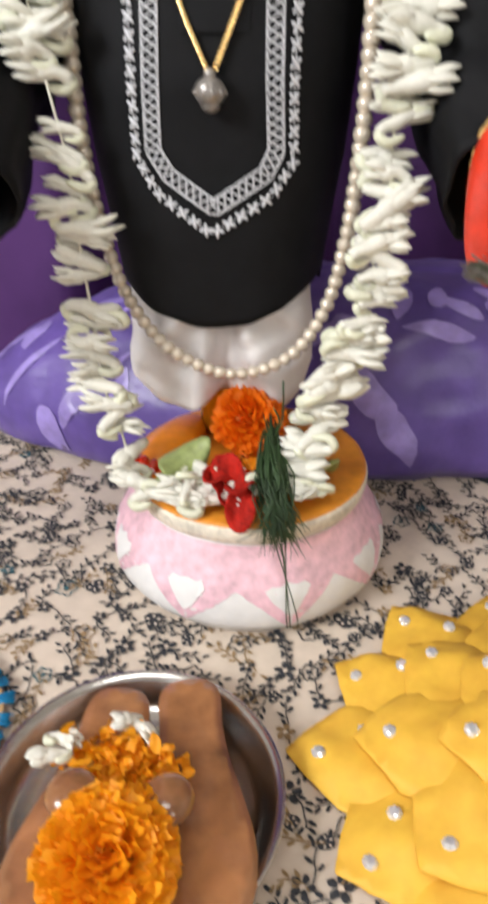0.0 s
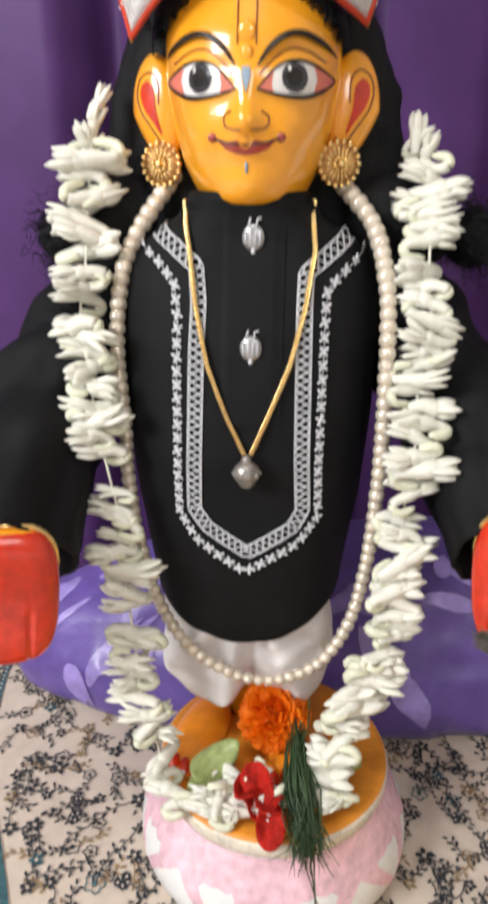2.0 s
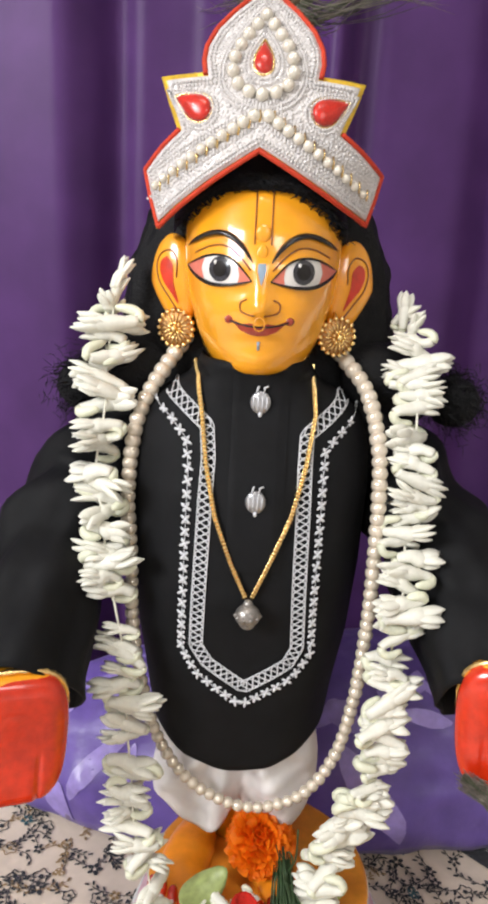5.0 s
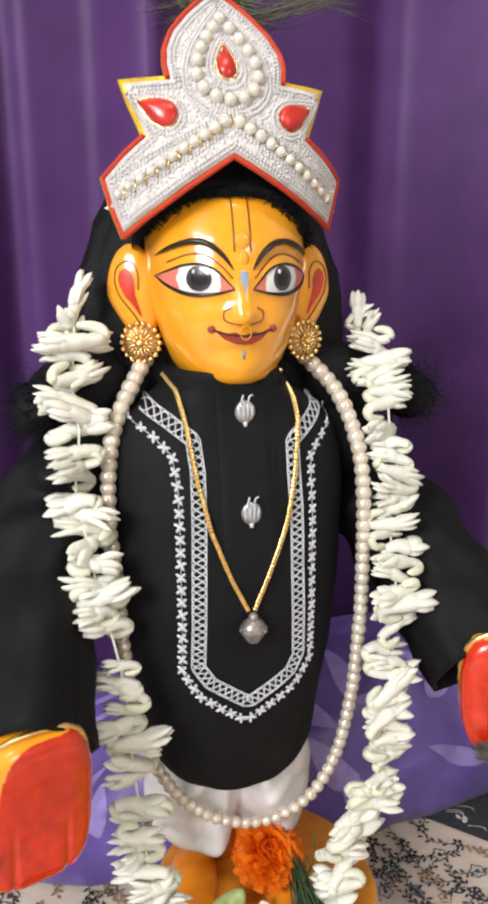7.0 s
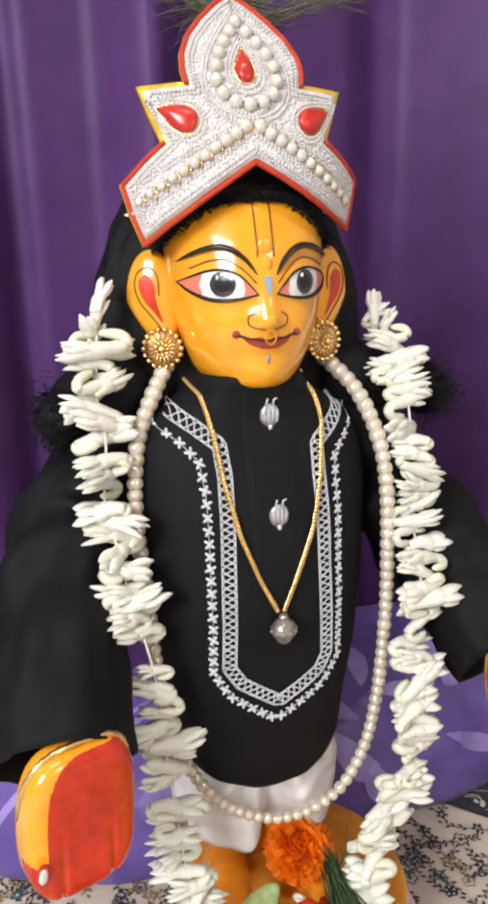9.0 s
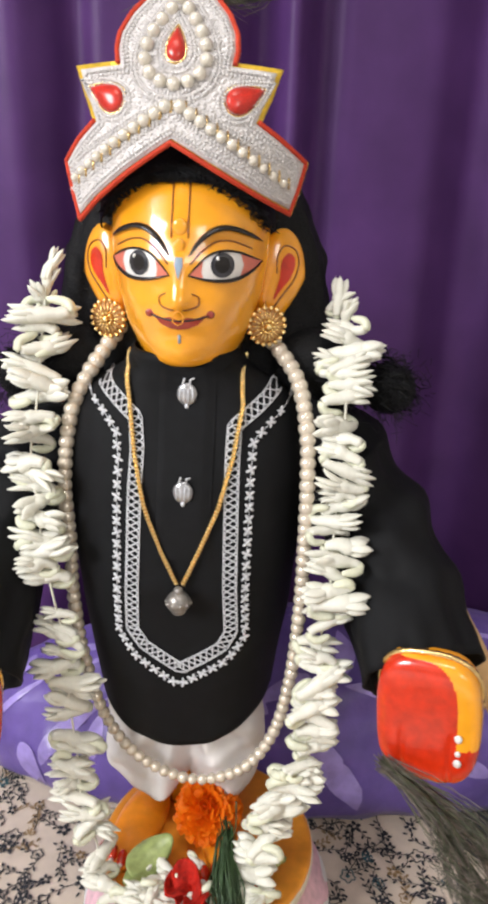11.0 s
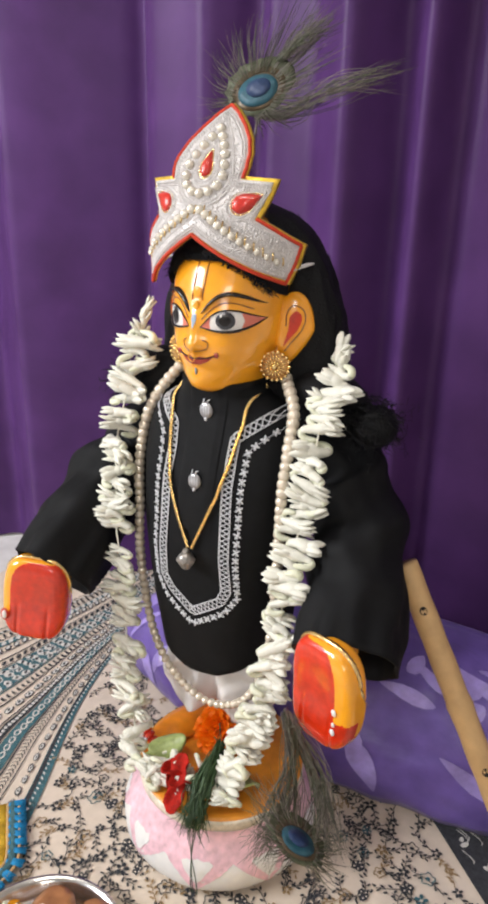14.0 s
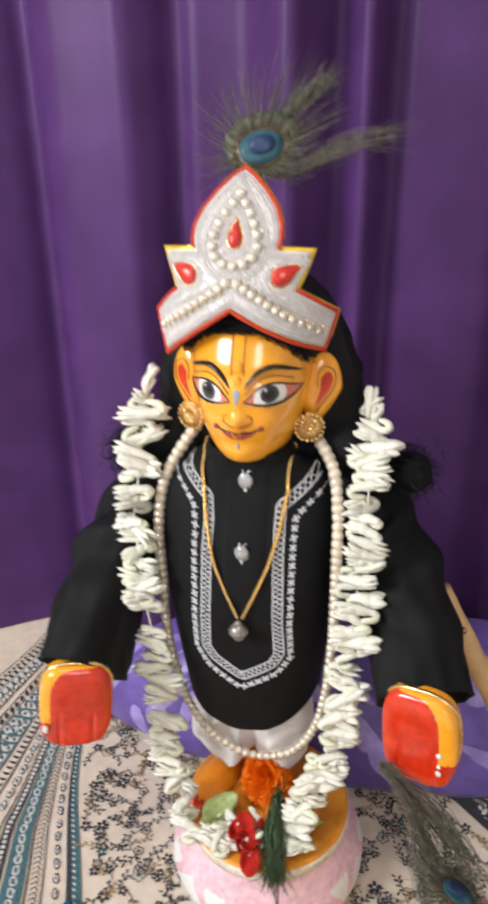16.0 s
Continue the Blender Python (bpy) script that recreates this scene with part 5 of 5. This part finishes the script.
marigold((0.004, 0.460, 0.1240), 0.0285, 420, [M_MARIG, M_MARIG], "orange marigold bloom between the statue's feet", 0.85, 1, (35, 0))


def leaf_piece(name, c, L, W, turn, tilt, material, label, category, curl=0.004, thick=0.002):
    out = [(L * math.cos(b), W * math.sin(b) * (1 - 0.25 * math.cos(b)) * (1 + 0.06 * nz(b * 3, L * 500))) for b in (2 * math.pi * k / 22 for k in range(22))]
    g = Geo()
    g.sheet(out, lambda u, v, h: (u, v, h + curl * ((u / L) ** 2 - 1.5 * (v / W) ** 2) + 0.0012 * nz(u * 160, v * 160)), 0, 0.004, thick)
    ob = g.ob(name, material)
    ob.matrix_world = Matrix.Translation(c) @ pose(0, 0, 0, *tilt, turn)
    return tagged(ob, label, category)


leaf_piece("leaf", (-0.042, 0.428, 0.108), 0.021, 0.0135, 35, (28, -16), M_LEAF, "folded pale green leaf among the garland flowers", "leaf", 0.006, 0.005)
leaf_piece("leaf", (-0.050, 0.418, 0.103), 0.017, 0.010, 70, (12, -8), M_LEAF, "folded pale green leaf among the garland flowers", "leaf", 0.005, 0.004)
leaf_piece("leaf", (0.052, 0.428, 0.104), 0.017, 0.012, 150, (25, 10), M_LEAF, "rounded pale green leaf under the garland", "leaf", 0.004, 0.003)
red = thing("red_flower", "crumpled red petals hanging over the stand's edge", "flower", Matrix.Translation((-0.006, -0.004, 0.004)))
for c, L, W, t, tl in (((-0.004, 0.404, 0.108), 0.018, 0.012, 95, (-20, -30)), ((0.004, 0.392, 0.104), 0.017, 0.010, 70, (-10, 25)), ((0.004, 0.382, 0.096), 0.016, 0.0105, 84, (0, -42)), ((-0.012, 0.402, 0.106), 0.015, 0.011, 60, (10, 20)), ((-0.008, 0.398, 0.100), 0.014, 0.010, 120, (15, -30))):
    out = [(L * math.cos(b), W * math.sin(b)) for b in (2 * math.pi * k / 18 for k in range(18))]
    ob = Geo().sheet(out, lambda u, v, h, W=W: (u, v, h + 0.006 * (v / W) ** 2 + 0.0065 * nz(u * 110 + W * 900, v * 110)), 0, 0.003, 0.0012).ob("petal", M_REDPET, red)
    ob.matrix_basis = Matrix.Translation(c) @ pose(0, 0, 0, tl[0], -tl[1] * 0, t) @ pose(0, 0, 0, 0, -tl[1] * -1 if t > 80 else tl[1], 0)
strand = thing("red_bead_strand", "short strand of red beads with white tips on the stand", "beads")
for x, y in [(-0.058 + 0.0056 * k, 0.418 - 0.0016 * k) for k in range(9)] + [(0.034 + 0.0056 * k, 0.404 + 0.001 * k) for k in range(4)]:
    bead = Geo().ball((x, y, 0.0975), (0.0040, 0.0040, 0.0036), 10, 7).ob("bead", M_RED, strand)
    Geo().ball((x, y - 0.0022, 0.1002), (0.0017, 0.0014, 0.0013), 8, 6).ob("white_tip", M_WHITEP, bead)
grass = Geo()
gg = random.Random(4)
for i in range(130):
    a = Vector((0.020 + gg.gauss(0, 0.003), 0.432 + gg.gauss(0, 0.004), 0.128 + gg.gauss(0, 0.006)))
    b = Vector((0.020 + gg.gauss(0, 0.006), 0.392 + gg.gauss(0, 0.004), 0.112 + gg.gauss(0, 0.004)))
    c = Vector((0.024 + gg.gauss(0, 0.006), 0.369 + gg.gauss(0, 0.004), 0.096 + gg.gauss(0, 0.006)))
    d = c + Vector((gg.gauss(0, 0.006), -0.004 + gg.gauss(0, 0.003), -0.013 * gg.uniform(0.2, 1.4)))
    grass.tube(spline([a, b, c, d], 7), [0.0004, 0.0008, 0.0008, 0.0007, 0.0006, 0.0005, 0.0002], 3)
for x0, x1 in ((0.024, 0.031), (0.027, 0.029), (0.018, 0.036)):
    grass.tube(spline([(x0, 0.370, 0.088), (0.5 * (x0 + x1), 0.358, 0.062), (x1, 0.353, 0.030), (x1 + 0.001, 0.352, 0.018)], 12), 0.0005, 4)
for x0, x1, z1 in ((0.020, 0.026, 0.175), (0.022, 0.020, 0.155)):
    grass.tube(spline([(x0, 0.425, 0.125), (0.5 * (x0 + x1) + 0.003, 0.420, 0.145), (x1, 0.418, z1)], 10), 0.0006, 4)
tagged(grass.ob("grass_bunch", M_GRASS), "bunch of dark green feathery grass blades on the stand", "grass")
loose = random.Random(9)
for i in range(26):
    ob = new("tuberose_bud", kinds[i % 7])
    x, y = loose.uniform(-0.045, 0.0), loose.uniform(0.388, 0.435)
    if i > 19:
        x, y = loose.uniform(0.026, 0.05), loose.uniform(0.39, 0.42)
    s = loose.uniform(0.45, 0.8)
    ob.matrix_world = Matrix.Translation((x, y, 0.098 + 0.010 * loose.random())) @ pose(0, 0, 0, loose.uniform(0, 360), loose.uniform(-25, 25), loose.uniform(0, 360)) @ Matrix.Diagonal((s, s, s, 1))
    tagged(ob, "loose white tuberose bud lying on the stand", "flower", "loose buds on the stand")

# ---- bangles ----
def bangle(c, yaw, roll, half):
    """A twisted hoop standing behind the palm, round the end of the forearm."""
    g = Geo()
    m = Matrix.Rotation(radians(yaw), 3, "Z") @ Matrix.Rotation(radians(roll), 3, "Y")
    pts = []
    for k in range(73):
        a = 2 * math.pi * k / 72
        co, si = math.cos(a), math.sin(a)
        pts.append(IDOL @ (c + m @ Vector((0.0325 * math.copysign(abs(co) ** 0.75, co), 0.002 - 0.006 * si + 0.012 * (si < 0) * -si, half - 0.0310 + 0.0330 * math.copysign(abs(si) ** 0.75, si)))))
    g.tube(pts, [0.0018 + 0.0006 * (k % 2) for k in range(73)], 6)
    tagged(g.ob("bangle", M_GOLD), "thin twisted gold bangle round the statue's wrist", "bangle", "pair of bangles")


bangle(HR, -24 + 5, -5, 0.0440)
bangle(HL, 20 + 5, 6, 0.0430)

# ---- bamboo flute ----
flute = thing("bamboo_flute", "plain bamboo flute leaning against the statue's sleeve", "flute")
FA, FB = Vector((0.1725, 0.512, 0.351)), Vector((0.362, 0.462, 0.014))
fd = (FB - FA).normalized()
g = Geo()
n = 60
g.tube([FA + (FB - FA) * k / n for k in range(n + 1)], [0.0118 + 0.0003 * math.sin(k * 0.9) + 0.0008 * (k in (22, 47)) for k in range(n + 1)], 24)
g.ob("tube", M_BAMBOO, flute)
view = Vector((0.10, -0.58, 0.36))
nrm = (view - fd * view.dot(fd)).normalized()
sd = fd.cross(nrm)
# finger holes: shallow dark-coloured dishes on the closed tube
for s in (0.045, 0.205, 0.232, 0.262, 0.292, 0.322):
    g = Geo()
    c = FA + fd * s
    ring = []
    for rr, hgt in ((0.0042, 0.0002), (0.0036, -0.0002), (0.0006, -0.0004)):
        ring.append([c + fd * rr * math.cos(a) + sd * rr * math.sin(a) * 0.85 + nrm * (math.sqrt(max(0, 0.0121 ** 2 - (rr * math.sin(a)) ** 2)) + hgt) for a in (2 * math.pi * k / 16 for k in range(16))])
    g.grid(ring, 0, True, False, True)
    g.ob("finger_hole", M_DARK, flute, "finger hole, a shallow dark dish")

# ---- peacock feathers ----
def feather(name, label, eye, up, right, size, n, tail, seed, wisps, fine=1.0):
    """A flat feather round its eye spot; tail: points of the quill from the eye down."""
    f = random.Random(seed)
    t = thing(name, label, "feather", None, "peacock feathers")
    eye, up, right = Vector(eye), Vector(up).normalized(), Vector(right).normalized()
    nrm = right.cross(up).normalized()
    for nm, mt, rx, ry, off, h in (("outer_ring", M_FGREEN, 1.02, 0.84, 0.08, 0.0), ("bronze_ring", M_FBRONZE, 0.78, 0.62, 0.0, 0.0008), ("teal_ring", M_FTEAL, 0.58, 0.46, -0.05, 0.0016), ("blue_spot", M_FBLUE, 0.36, 0.27, 0.02, 0.0024)):
        out = [(size * rx * math.cos(b) * (1 + 0.14 * f.uniform(-1, 1) * (h == 0)), size * (off + ry * math.sin(b))) for b in (2 * math.pi * k / 26 for k in range(26))]
        Geo().sheet(out, lambda u, v, hh, h=h: eye + right * u + up * v + nrm * (h + hh), 0, size * 0.3, 0.0005).ob(nm, mt, t)
    g = Geo()
    for i in range(n):
        a = -1.2 + (math.pi + 2.4) * i / n + f.uniform(-0.05, 0.05)
        d = right * math.cos(a) + up * math.sin(a)
        L = size * f.uniform(1.3, 2.1) * (1.15 if math.sin(a) > 0.3 else 0.9)
        p0 = eye + d * size * 0.62 - up * size * 0.15 + nrm * 0.001 * (i % 3)
        p1 = eye + d * L * 0.75 + nrm * f.uniform(-0.003, 0.003)
        p2 = eye + d * L + up * size * f.uniform(0, 0.5) + nrm * f.uniform(-0.006, 0.006) + right * size * f.uniform(-0.15, 0.25)
        g.tube(spline([p0, p1, p2], 6), [q * fine for q in (0.0006, 0.0005, 0.0005, 0.0004, 0.0003, 0.0001)], 3, i % 2)
    for pts, cnt, spread in wisps:
        for i in range(cnt):
            j = [Vector((f.gauss(0, spread), f.gauss(0, spread), f.gauss(0, spread))) for _ in pts]
            g.tube(spline([Vector(p) + q * (0.4 + k / len(pts)) for k, (p, q) in enumerate(zip(pts, j))], 10), [0.0005 * fine] * 7 + [0.0004 * fine, 0.0003 * fine, 0.0001], 3, i % 2)
    g.ob("barbs", [M_FBARB, M_FGREEN], t)["kind"] = "stuff"
    Geo().tube(spline([Vector(p) for p in tail], 12), 0.0012, 5).ob("quill", M_FBARB, t)
    return t


feather("peacock_feather", "peacock feather with a blue eye standing up behind the crown", (-0.009, 0.547, 0.762), (0.28, 0.35, 1), (1, 0.0, -0.05), 0.032, 260,
        [(-0.010, 0.551, 0.757), (-0.012, 0.548, 0.73), (-0.016, 0.54, 0.69), (-0.017, 0.53, 0.65)], 3,
        [([(-0.012, 0.549, 0.742), (0.020, 0.55, 0.742), (0.058, 0.552, 0.760), (0.108, 0.555, 0.770)], 50, 0.006), ([(0.010, 0.553, 0.786), (0.026, 0.555, 0.798), (0.048, 0.558, 0.816)], 60, 0.006)], 0.6)
feather("peacock_feather", "peacock feather with a blue eye hanging from the statue's palm", (0.170, 0.266, 0.252), (-0.42, 0.86, 0.10), (0.80, 0.38, -0.46), 0.0225, 130,
        [(0.170, 0.266, 0.252), (0.150, 0.308, 0.256), (0.128, 0.345, 0.262), (0.120, 0.366, 0.268)], 8,
        [([(0.118, 0.362, 0.266), (0.140, 0.325, 0.262), (0.150, 0.285, 0.255), (0.150, 0.245, 0.250)], 70, 0.006), ([(0.122, 0.362, 0.266), (0.165, 0.32, 0.255), (0.19, 0.275, 0.245)], 80, 0.007)], 0.65)

# ---- steel plate with sandals and marigolds ----
PC = Vector((-0.060, 0.229, 0))
plate = Geo()
prof = [(0.001, 0.0012), (0.060, 0.0012), (0.078, 0.0015), (0.085, 0.006), (0.091, 0.017), (0.0965, 0.0205), (0.0985, 0.0205), (0.0985, 0.0190), (0.0960, 0.0188), (0.0925, 0.0160), (0.087, 0.0048), (0.079, 0.0003), (0.001, 0.0003)]
plate.grid([[(0.84 * r * math.cos(a), 0.84 * r * math.sin(a), z) for a in (2 * math.pi * k / 96 for k in range(96))] for r, z in prof], 0, True, True, True)
pl = plate.ob("plate", M_STEEL)
pl.matrix_world = Matrix.Translation((PC.x, PC.y, 0.0015))
tagged(pl, "round stainless steel plate with a raised rim on the bedspread", "plate")


def sandal(c, turn, label, kx, ky):
    s = thing("sandal", label, "sandal", Matrix.Translation(c) @ pose(0, 0, 0, 0, 0, turn), "pair of wooden sandals")
    half = [(0.0, 0.066), (0.010, 0.0645), (0.0165, 0.058), (0.0185, 0.048), (0.0180, 0.030), (0.0205, 0.008), (0.0265, -0.020), (0.0290, -0.040), (0.0270, -0.058), (0.019, -0.070), (0.008, -0.075), (0.0, -0.076)]
    half = [(q.x, q.y) for q in spline([(u, v, 0) for u, v in half], 34)]
    out = half + [(-u, v) for u, v in reversed(half[1:-1])]
    g = Geo()
    g.sheet(inset(out, 0.0015), lambda u, v, h: (u, v, h + 0.0010 * nz(u * 40, v * 40)), 0, 0.006, 0.014)
    g.sheet(out, lambda u, v, h: (u, v, 0.0015 + h + 0.0010 * nz(u * 40, v * 40)), 0, 0.006, 0.011)
    for v, w in ((0.030, 0.012), (-0.042, 0.018)):
        g.grid([[(x, v + y, z) for x, y in ((-w * k, -0.009 * k), (w * k, -0.009 * k), (w * k, 0.009 * k), (-w * k, 0.009 * k))] for z, k in ((-0.0158, 0.90), (-0.008, 0.82), (0.002, 1.0))], 0, True, True, True)
    g.ob("sole", M_WOOD, s)
    g = Geo()
    g.tube([(kx, ky, 0.012), (kx, ky, 0.020), (kx, ky, 0.028)], [0.0065, 0.0050, 0.0070], 16)
    g.ball((kx, ky, 0.034), (0.0135, 0.0135, 0.0085), 20, 14)
    g.ob("toe_knob", M_WOOD, s, "turned wooden toe knob")
    return s


sandal((-0.027, 0.231, 0.0185), 6, "varnished brown wooden sandal with a toe knob", -0.0128, -0.0258)
sandal((-0.081, 0.2246, 0.0185), -8, "brown wooden sandal half covered by marigolds", -0.0005, -0.018)
marigold((-0.062, 0.176, 0.050), 0.033, 420, [M_MARIG2, M_MARIG2], "large bright orange marigold bloom on the sandals", 0.75, 2, (18, 5))
t = thing("marigold", "torn orange marigold petals spread over the sandals", "flower", None, "marigold blooms")
g = Geo()
mg = random.Random(12)
for i in range(260):
    c = Vector((-0.066 + mg.gauss(0, 0.013), 0.228 + mg.gauss(0, 0.009), 0.037 + abs(mg.gauss(0, 0.007))))
    if i % 12 == 0:
        c = Vector((mg.uniform(-0.055, -0.03), mg.uniform(0.222, 0.236), 0.039))
    m = pose(0, 0, 0, mg.uniform(-70, 70), mg.uniform(-50, 50), mg.uniform(0, 360)).to_3x3()
    L, W = mg.uniform(0.006, 0.011), mg.uniform(0.0022, 0.0034)
    g.grid([[c + m @ Vector((L * (a - 0.5 - 0.12 * b * b * a), W * b * (0.35 + 1.3 * a - 0.75 * a ** 3), 0.0016 * math.cos(2 * b + 4 * a))) for b in (-1, -0.6, -0.2, 0.2, 0.6, 1)] for a in (0, 0.25, 0.5, 0.75, 0.92, 1)], 0)
g.ob("torn_bloom", M_MARIG2, t)["kind"] = "stuff"
for i, (x, y, a) in enumerate(((-0.066, 0.268, 30), (-0.058, 0.262, 120), (-0.102, 0.256, 160), (-0.092, 0.222, 80), (-0.105, 0.245, 20))):
    ob = new("tuberose_bud", kinds[i])
    ob.matrix_world = Matrix.Translation((0.955 * x, 0.955 * y - 0.003, 0.048)) @ pose(0, 0, 0, 60 * i, 15, a) @ Matrix.Diagonal((0.5, 0.7, 0.7, 1))
    tagged(ob, "withered white bud lying on the marigold petals", "flower", "loose buds on the plate")

# ---- yellow flower-shaped dress ----
dress = thing("doll_dress", "yellow organza dress of layered petals with rhinestones lying flat", "dress", Matrix.Translation((0.184, 0.246, 0.0)))
g = Geo()
g.grid([[(r * math.cos(a), r * math.sin(a), z) for a in (2 * math.pi * k / 20 for k in range(20))] for r, z in ((0.0042, 0.0), (0.0042, 0.0008), (0.0030, 0.0026), (0.0018, 0.0030))], 0, True, True, True)
for k in range(8):
    a = 2 * math.pi * k / 8
    g.ball((0.0035 * math.cos(a), 0.0035 * math.sin(a), 0.0012), (0.0009, 0.0009, 0.0008), 6, 4)
stone_mesh = g.data("rhinestone", M_STONE, False)


def petal(a, r0, r1, w, z0, z1, seed, spots):
    """One pointed organza petal that leaves the middle at angle a."""
    f = random.Random(seed)
    c, s = math.cos(a), math.sin(a)
    L = r1 - r0
    half = [(r0, 0.3 * w), (r0 + 0.3 * L, 0.80 * w), (r0 + 0.55 * L, 1.0 * w), (r0 + 0.74 * L, 0.78 * w), (r0 + 0.90 * L, 0.36 * w), (r1, 0.02 * w)]
    out = half + [(u, -v) for u, v in reversed(half)]

    def fn(u, v, h):
        q = (u - r0) / L
        z = z0 + (z1 - z0) * q + 0.006 * math.sin(math.pi * q) - 0.35 * v * v / w + 0.0045 * nz(u * 40 + seed, v * 40) + 0.002 * nz(u * 110, v * 90 + seed)
        return (c * u - s * v, s * u + c * v, max(0.0035 + z1 * 0.5, z) + h)
    ob = Geo().sheet(out, fn, 0, 0.006, 0.0009).ob("petal", M_YELLOW, dress)
    for q, v in spots:
        st = new("rhinestone", stone_mesh)
        st.parent = dress
        st.location = Vector(fn(r0 + q * L, v, 0.0009))
        st.rotation_euler = (f.uniform(-0.25, 0.25), f.uniform(-0.25, 0.25), f.uniform(0, 6))


for layer, (n, r0, r1, w, z0, z1, ph, spots) in enumerate(((13, 0.04, 0.154, 0.043, 0.022, 0.003, 0.0, ((0.84, 0.004), (0.62, -0.012))), (9, 0.02, 0.118, 0.042, 0.040, 0.018, 0.1, ((0.80, 0.0),)), (7, 0.0, 0.078, 0.036, 0.054, 0.034, 0.3, ((0.78, 0.0),)))):
    for k in range(n):
        petal(2 * math.pi * (k + ph) / n + 0.12, r0, r1 * (1 + 0.05 * math.sin(3.3 * k)), w, z0, z1 + 0.002 * (k % 2), 10 * layer + k, spots)
g = Geo()
g.grid([[(r * math.cos(a), r * math.sin(a), z) for a in (2 * math.pi * k / 40 for k in range(40))] for r, z in ((0.085, 0.002), (0.080, 0.010), (0.055, 0.024), (0.02, 0.046), (0.002, 0.050))], 0, True, True, True)
g.ob("skirt_base", M_YELLOW, dress)

# ---- tasselled mat ----
mat_m = pose(-0.204, 0.281, 0.002)
tm = thing("tasselled_cloth", "small golden cloth edged with bright blue tassels", "cloth", mat_m)
edge = spline([(-0.014, 0.074, 0), (0.010, 0.049, 0), (0.030, 0.028, 0), (0.039, 0.014, 0), (0.038, -0.006, 0), (0.030, -0.030, 0), (0.016, -0.056, 0)], 45)
g = Geo()
g.sheet([(q.x, q.y) for q in edge[::4]] + [(-0.045, -0.066), (-0.085, -0.01), (-0.066, 0.026)], lambda u, v, h: (u, v, h + 0.001 * nz(u * 50, v * 50)), 0, 0.012, 0.004)
g.ob("panel", M_CARD, tm, "golden woven panel")
for off, mt, w in ((0.012, M_BAMBOO, 0.003), (0.0055, M_TEAL, 0.009), (-0.0005, M_BAMBOO, 0.003)):
    line = []
    for k, q in enumerate(edge):
        d = (edge[min(k + 1, 44)] - edge[max(k - 1, 0)]).normalized()
        line.append((q.x + d.y * off, q.y - d.x * off, 0.0045))
    line = [(2 * q.x - x, 2 * q.y - y, z) for q, (x, y, z) in zip(edge, line)]
    Geo().tube(line, w / 2, 6, flat=0.5).ob("braid", mt, tm)
tg = random.Random(2)
for k in range(1, 44, 3):
    q, d = edge[k], (edge[k + 1] - edge[k - 1]).normalized()
    out = Vector((-d.y, d.x, 0))
    if out.x < 0:
        out = -out
    g = Geo()
    for i in range(34):
        b = tg.uniform(-1, 1)
        g.tube([q + Vector((0, 0, 0.004)), q + out * 0.008 + d * 0.0032 * b + Vector((0, 0, 0.005 + 0.001 * tg.random())), q + out * (0.018 + tg.uniform(-0.001, 0.002)) + d * 0.0046 * b + Vector((0, 0, 0.002 + 0.003 * tg.random()))], [0.0010, 0.0010, 0.0007], 4)
    tas = g.ob("tassel", M_BLUE, tm)
    Geo().tube([q + out * 0.002 - d * 0.002 + Vector((0, 0, 0.005)), q + out * 0.002 + d * 0.002 + Vector((0, 0, 0.005))], 0.0016, 6).ob("knot", M_BLUE, tas)
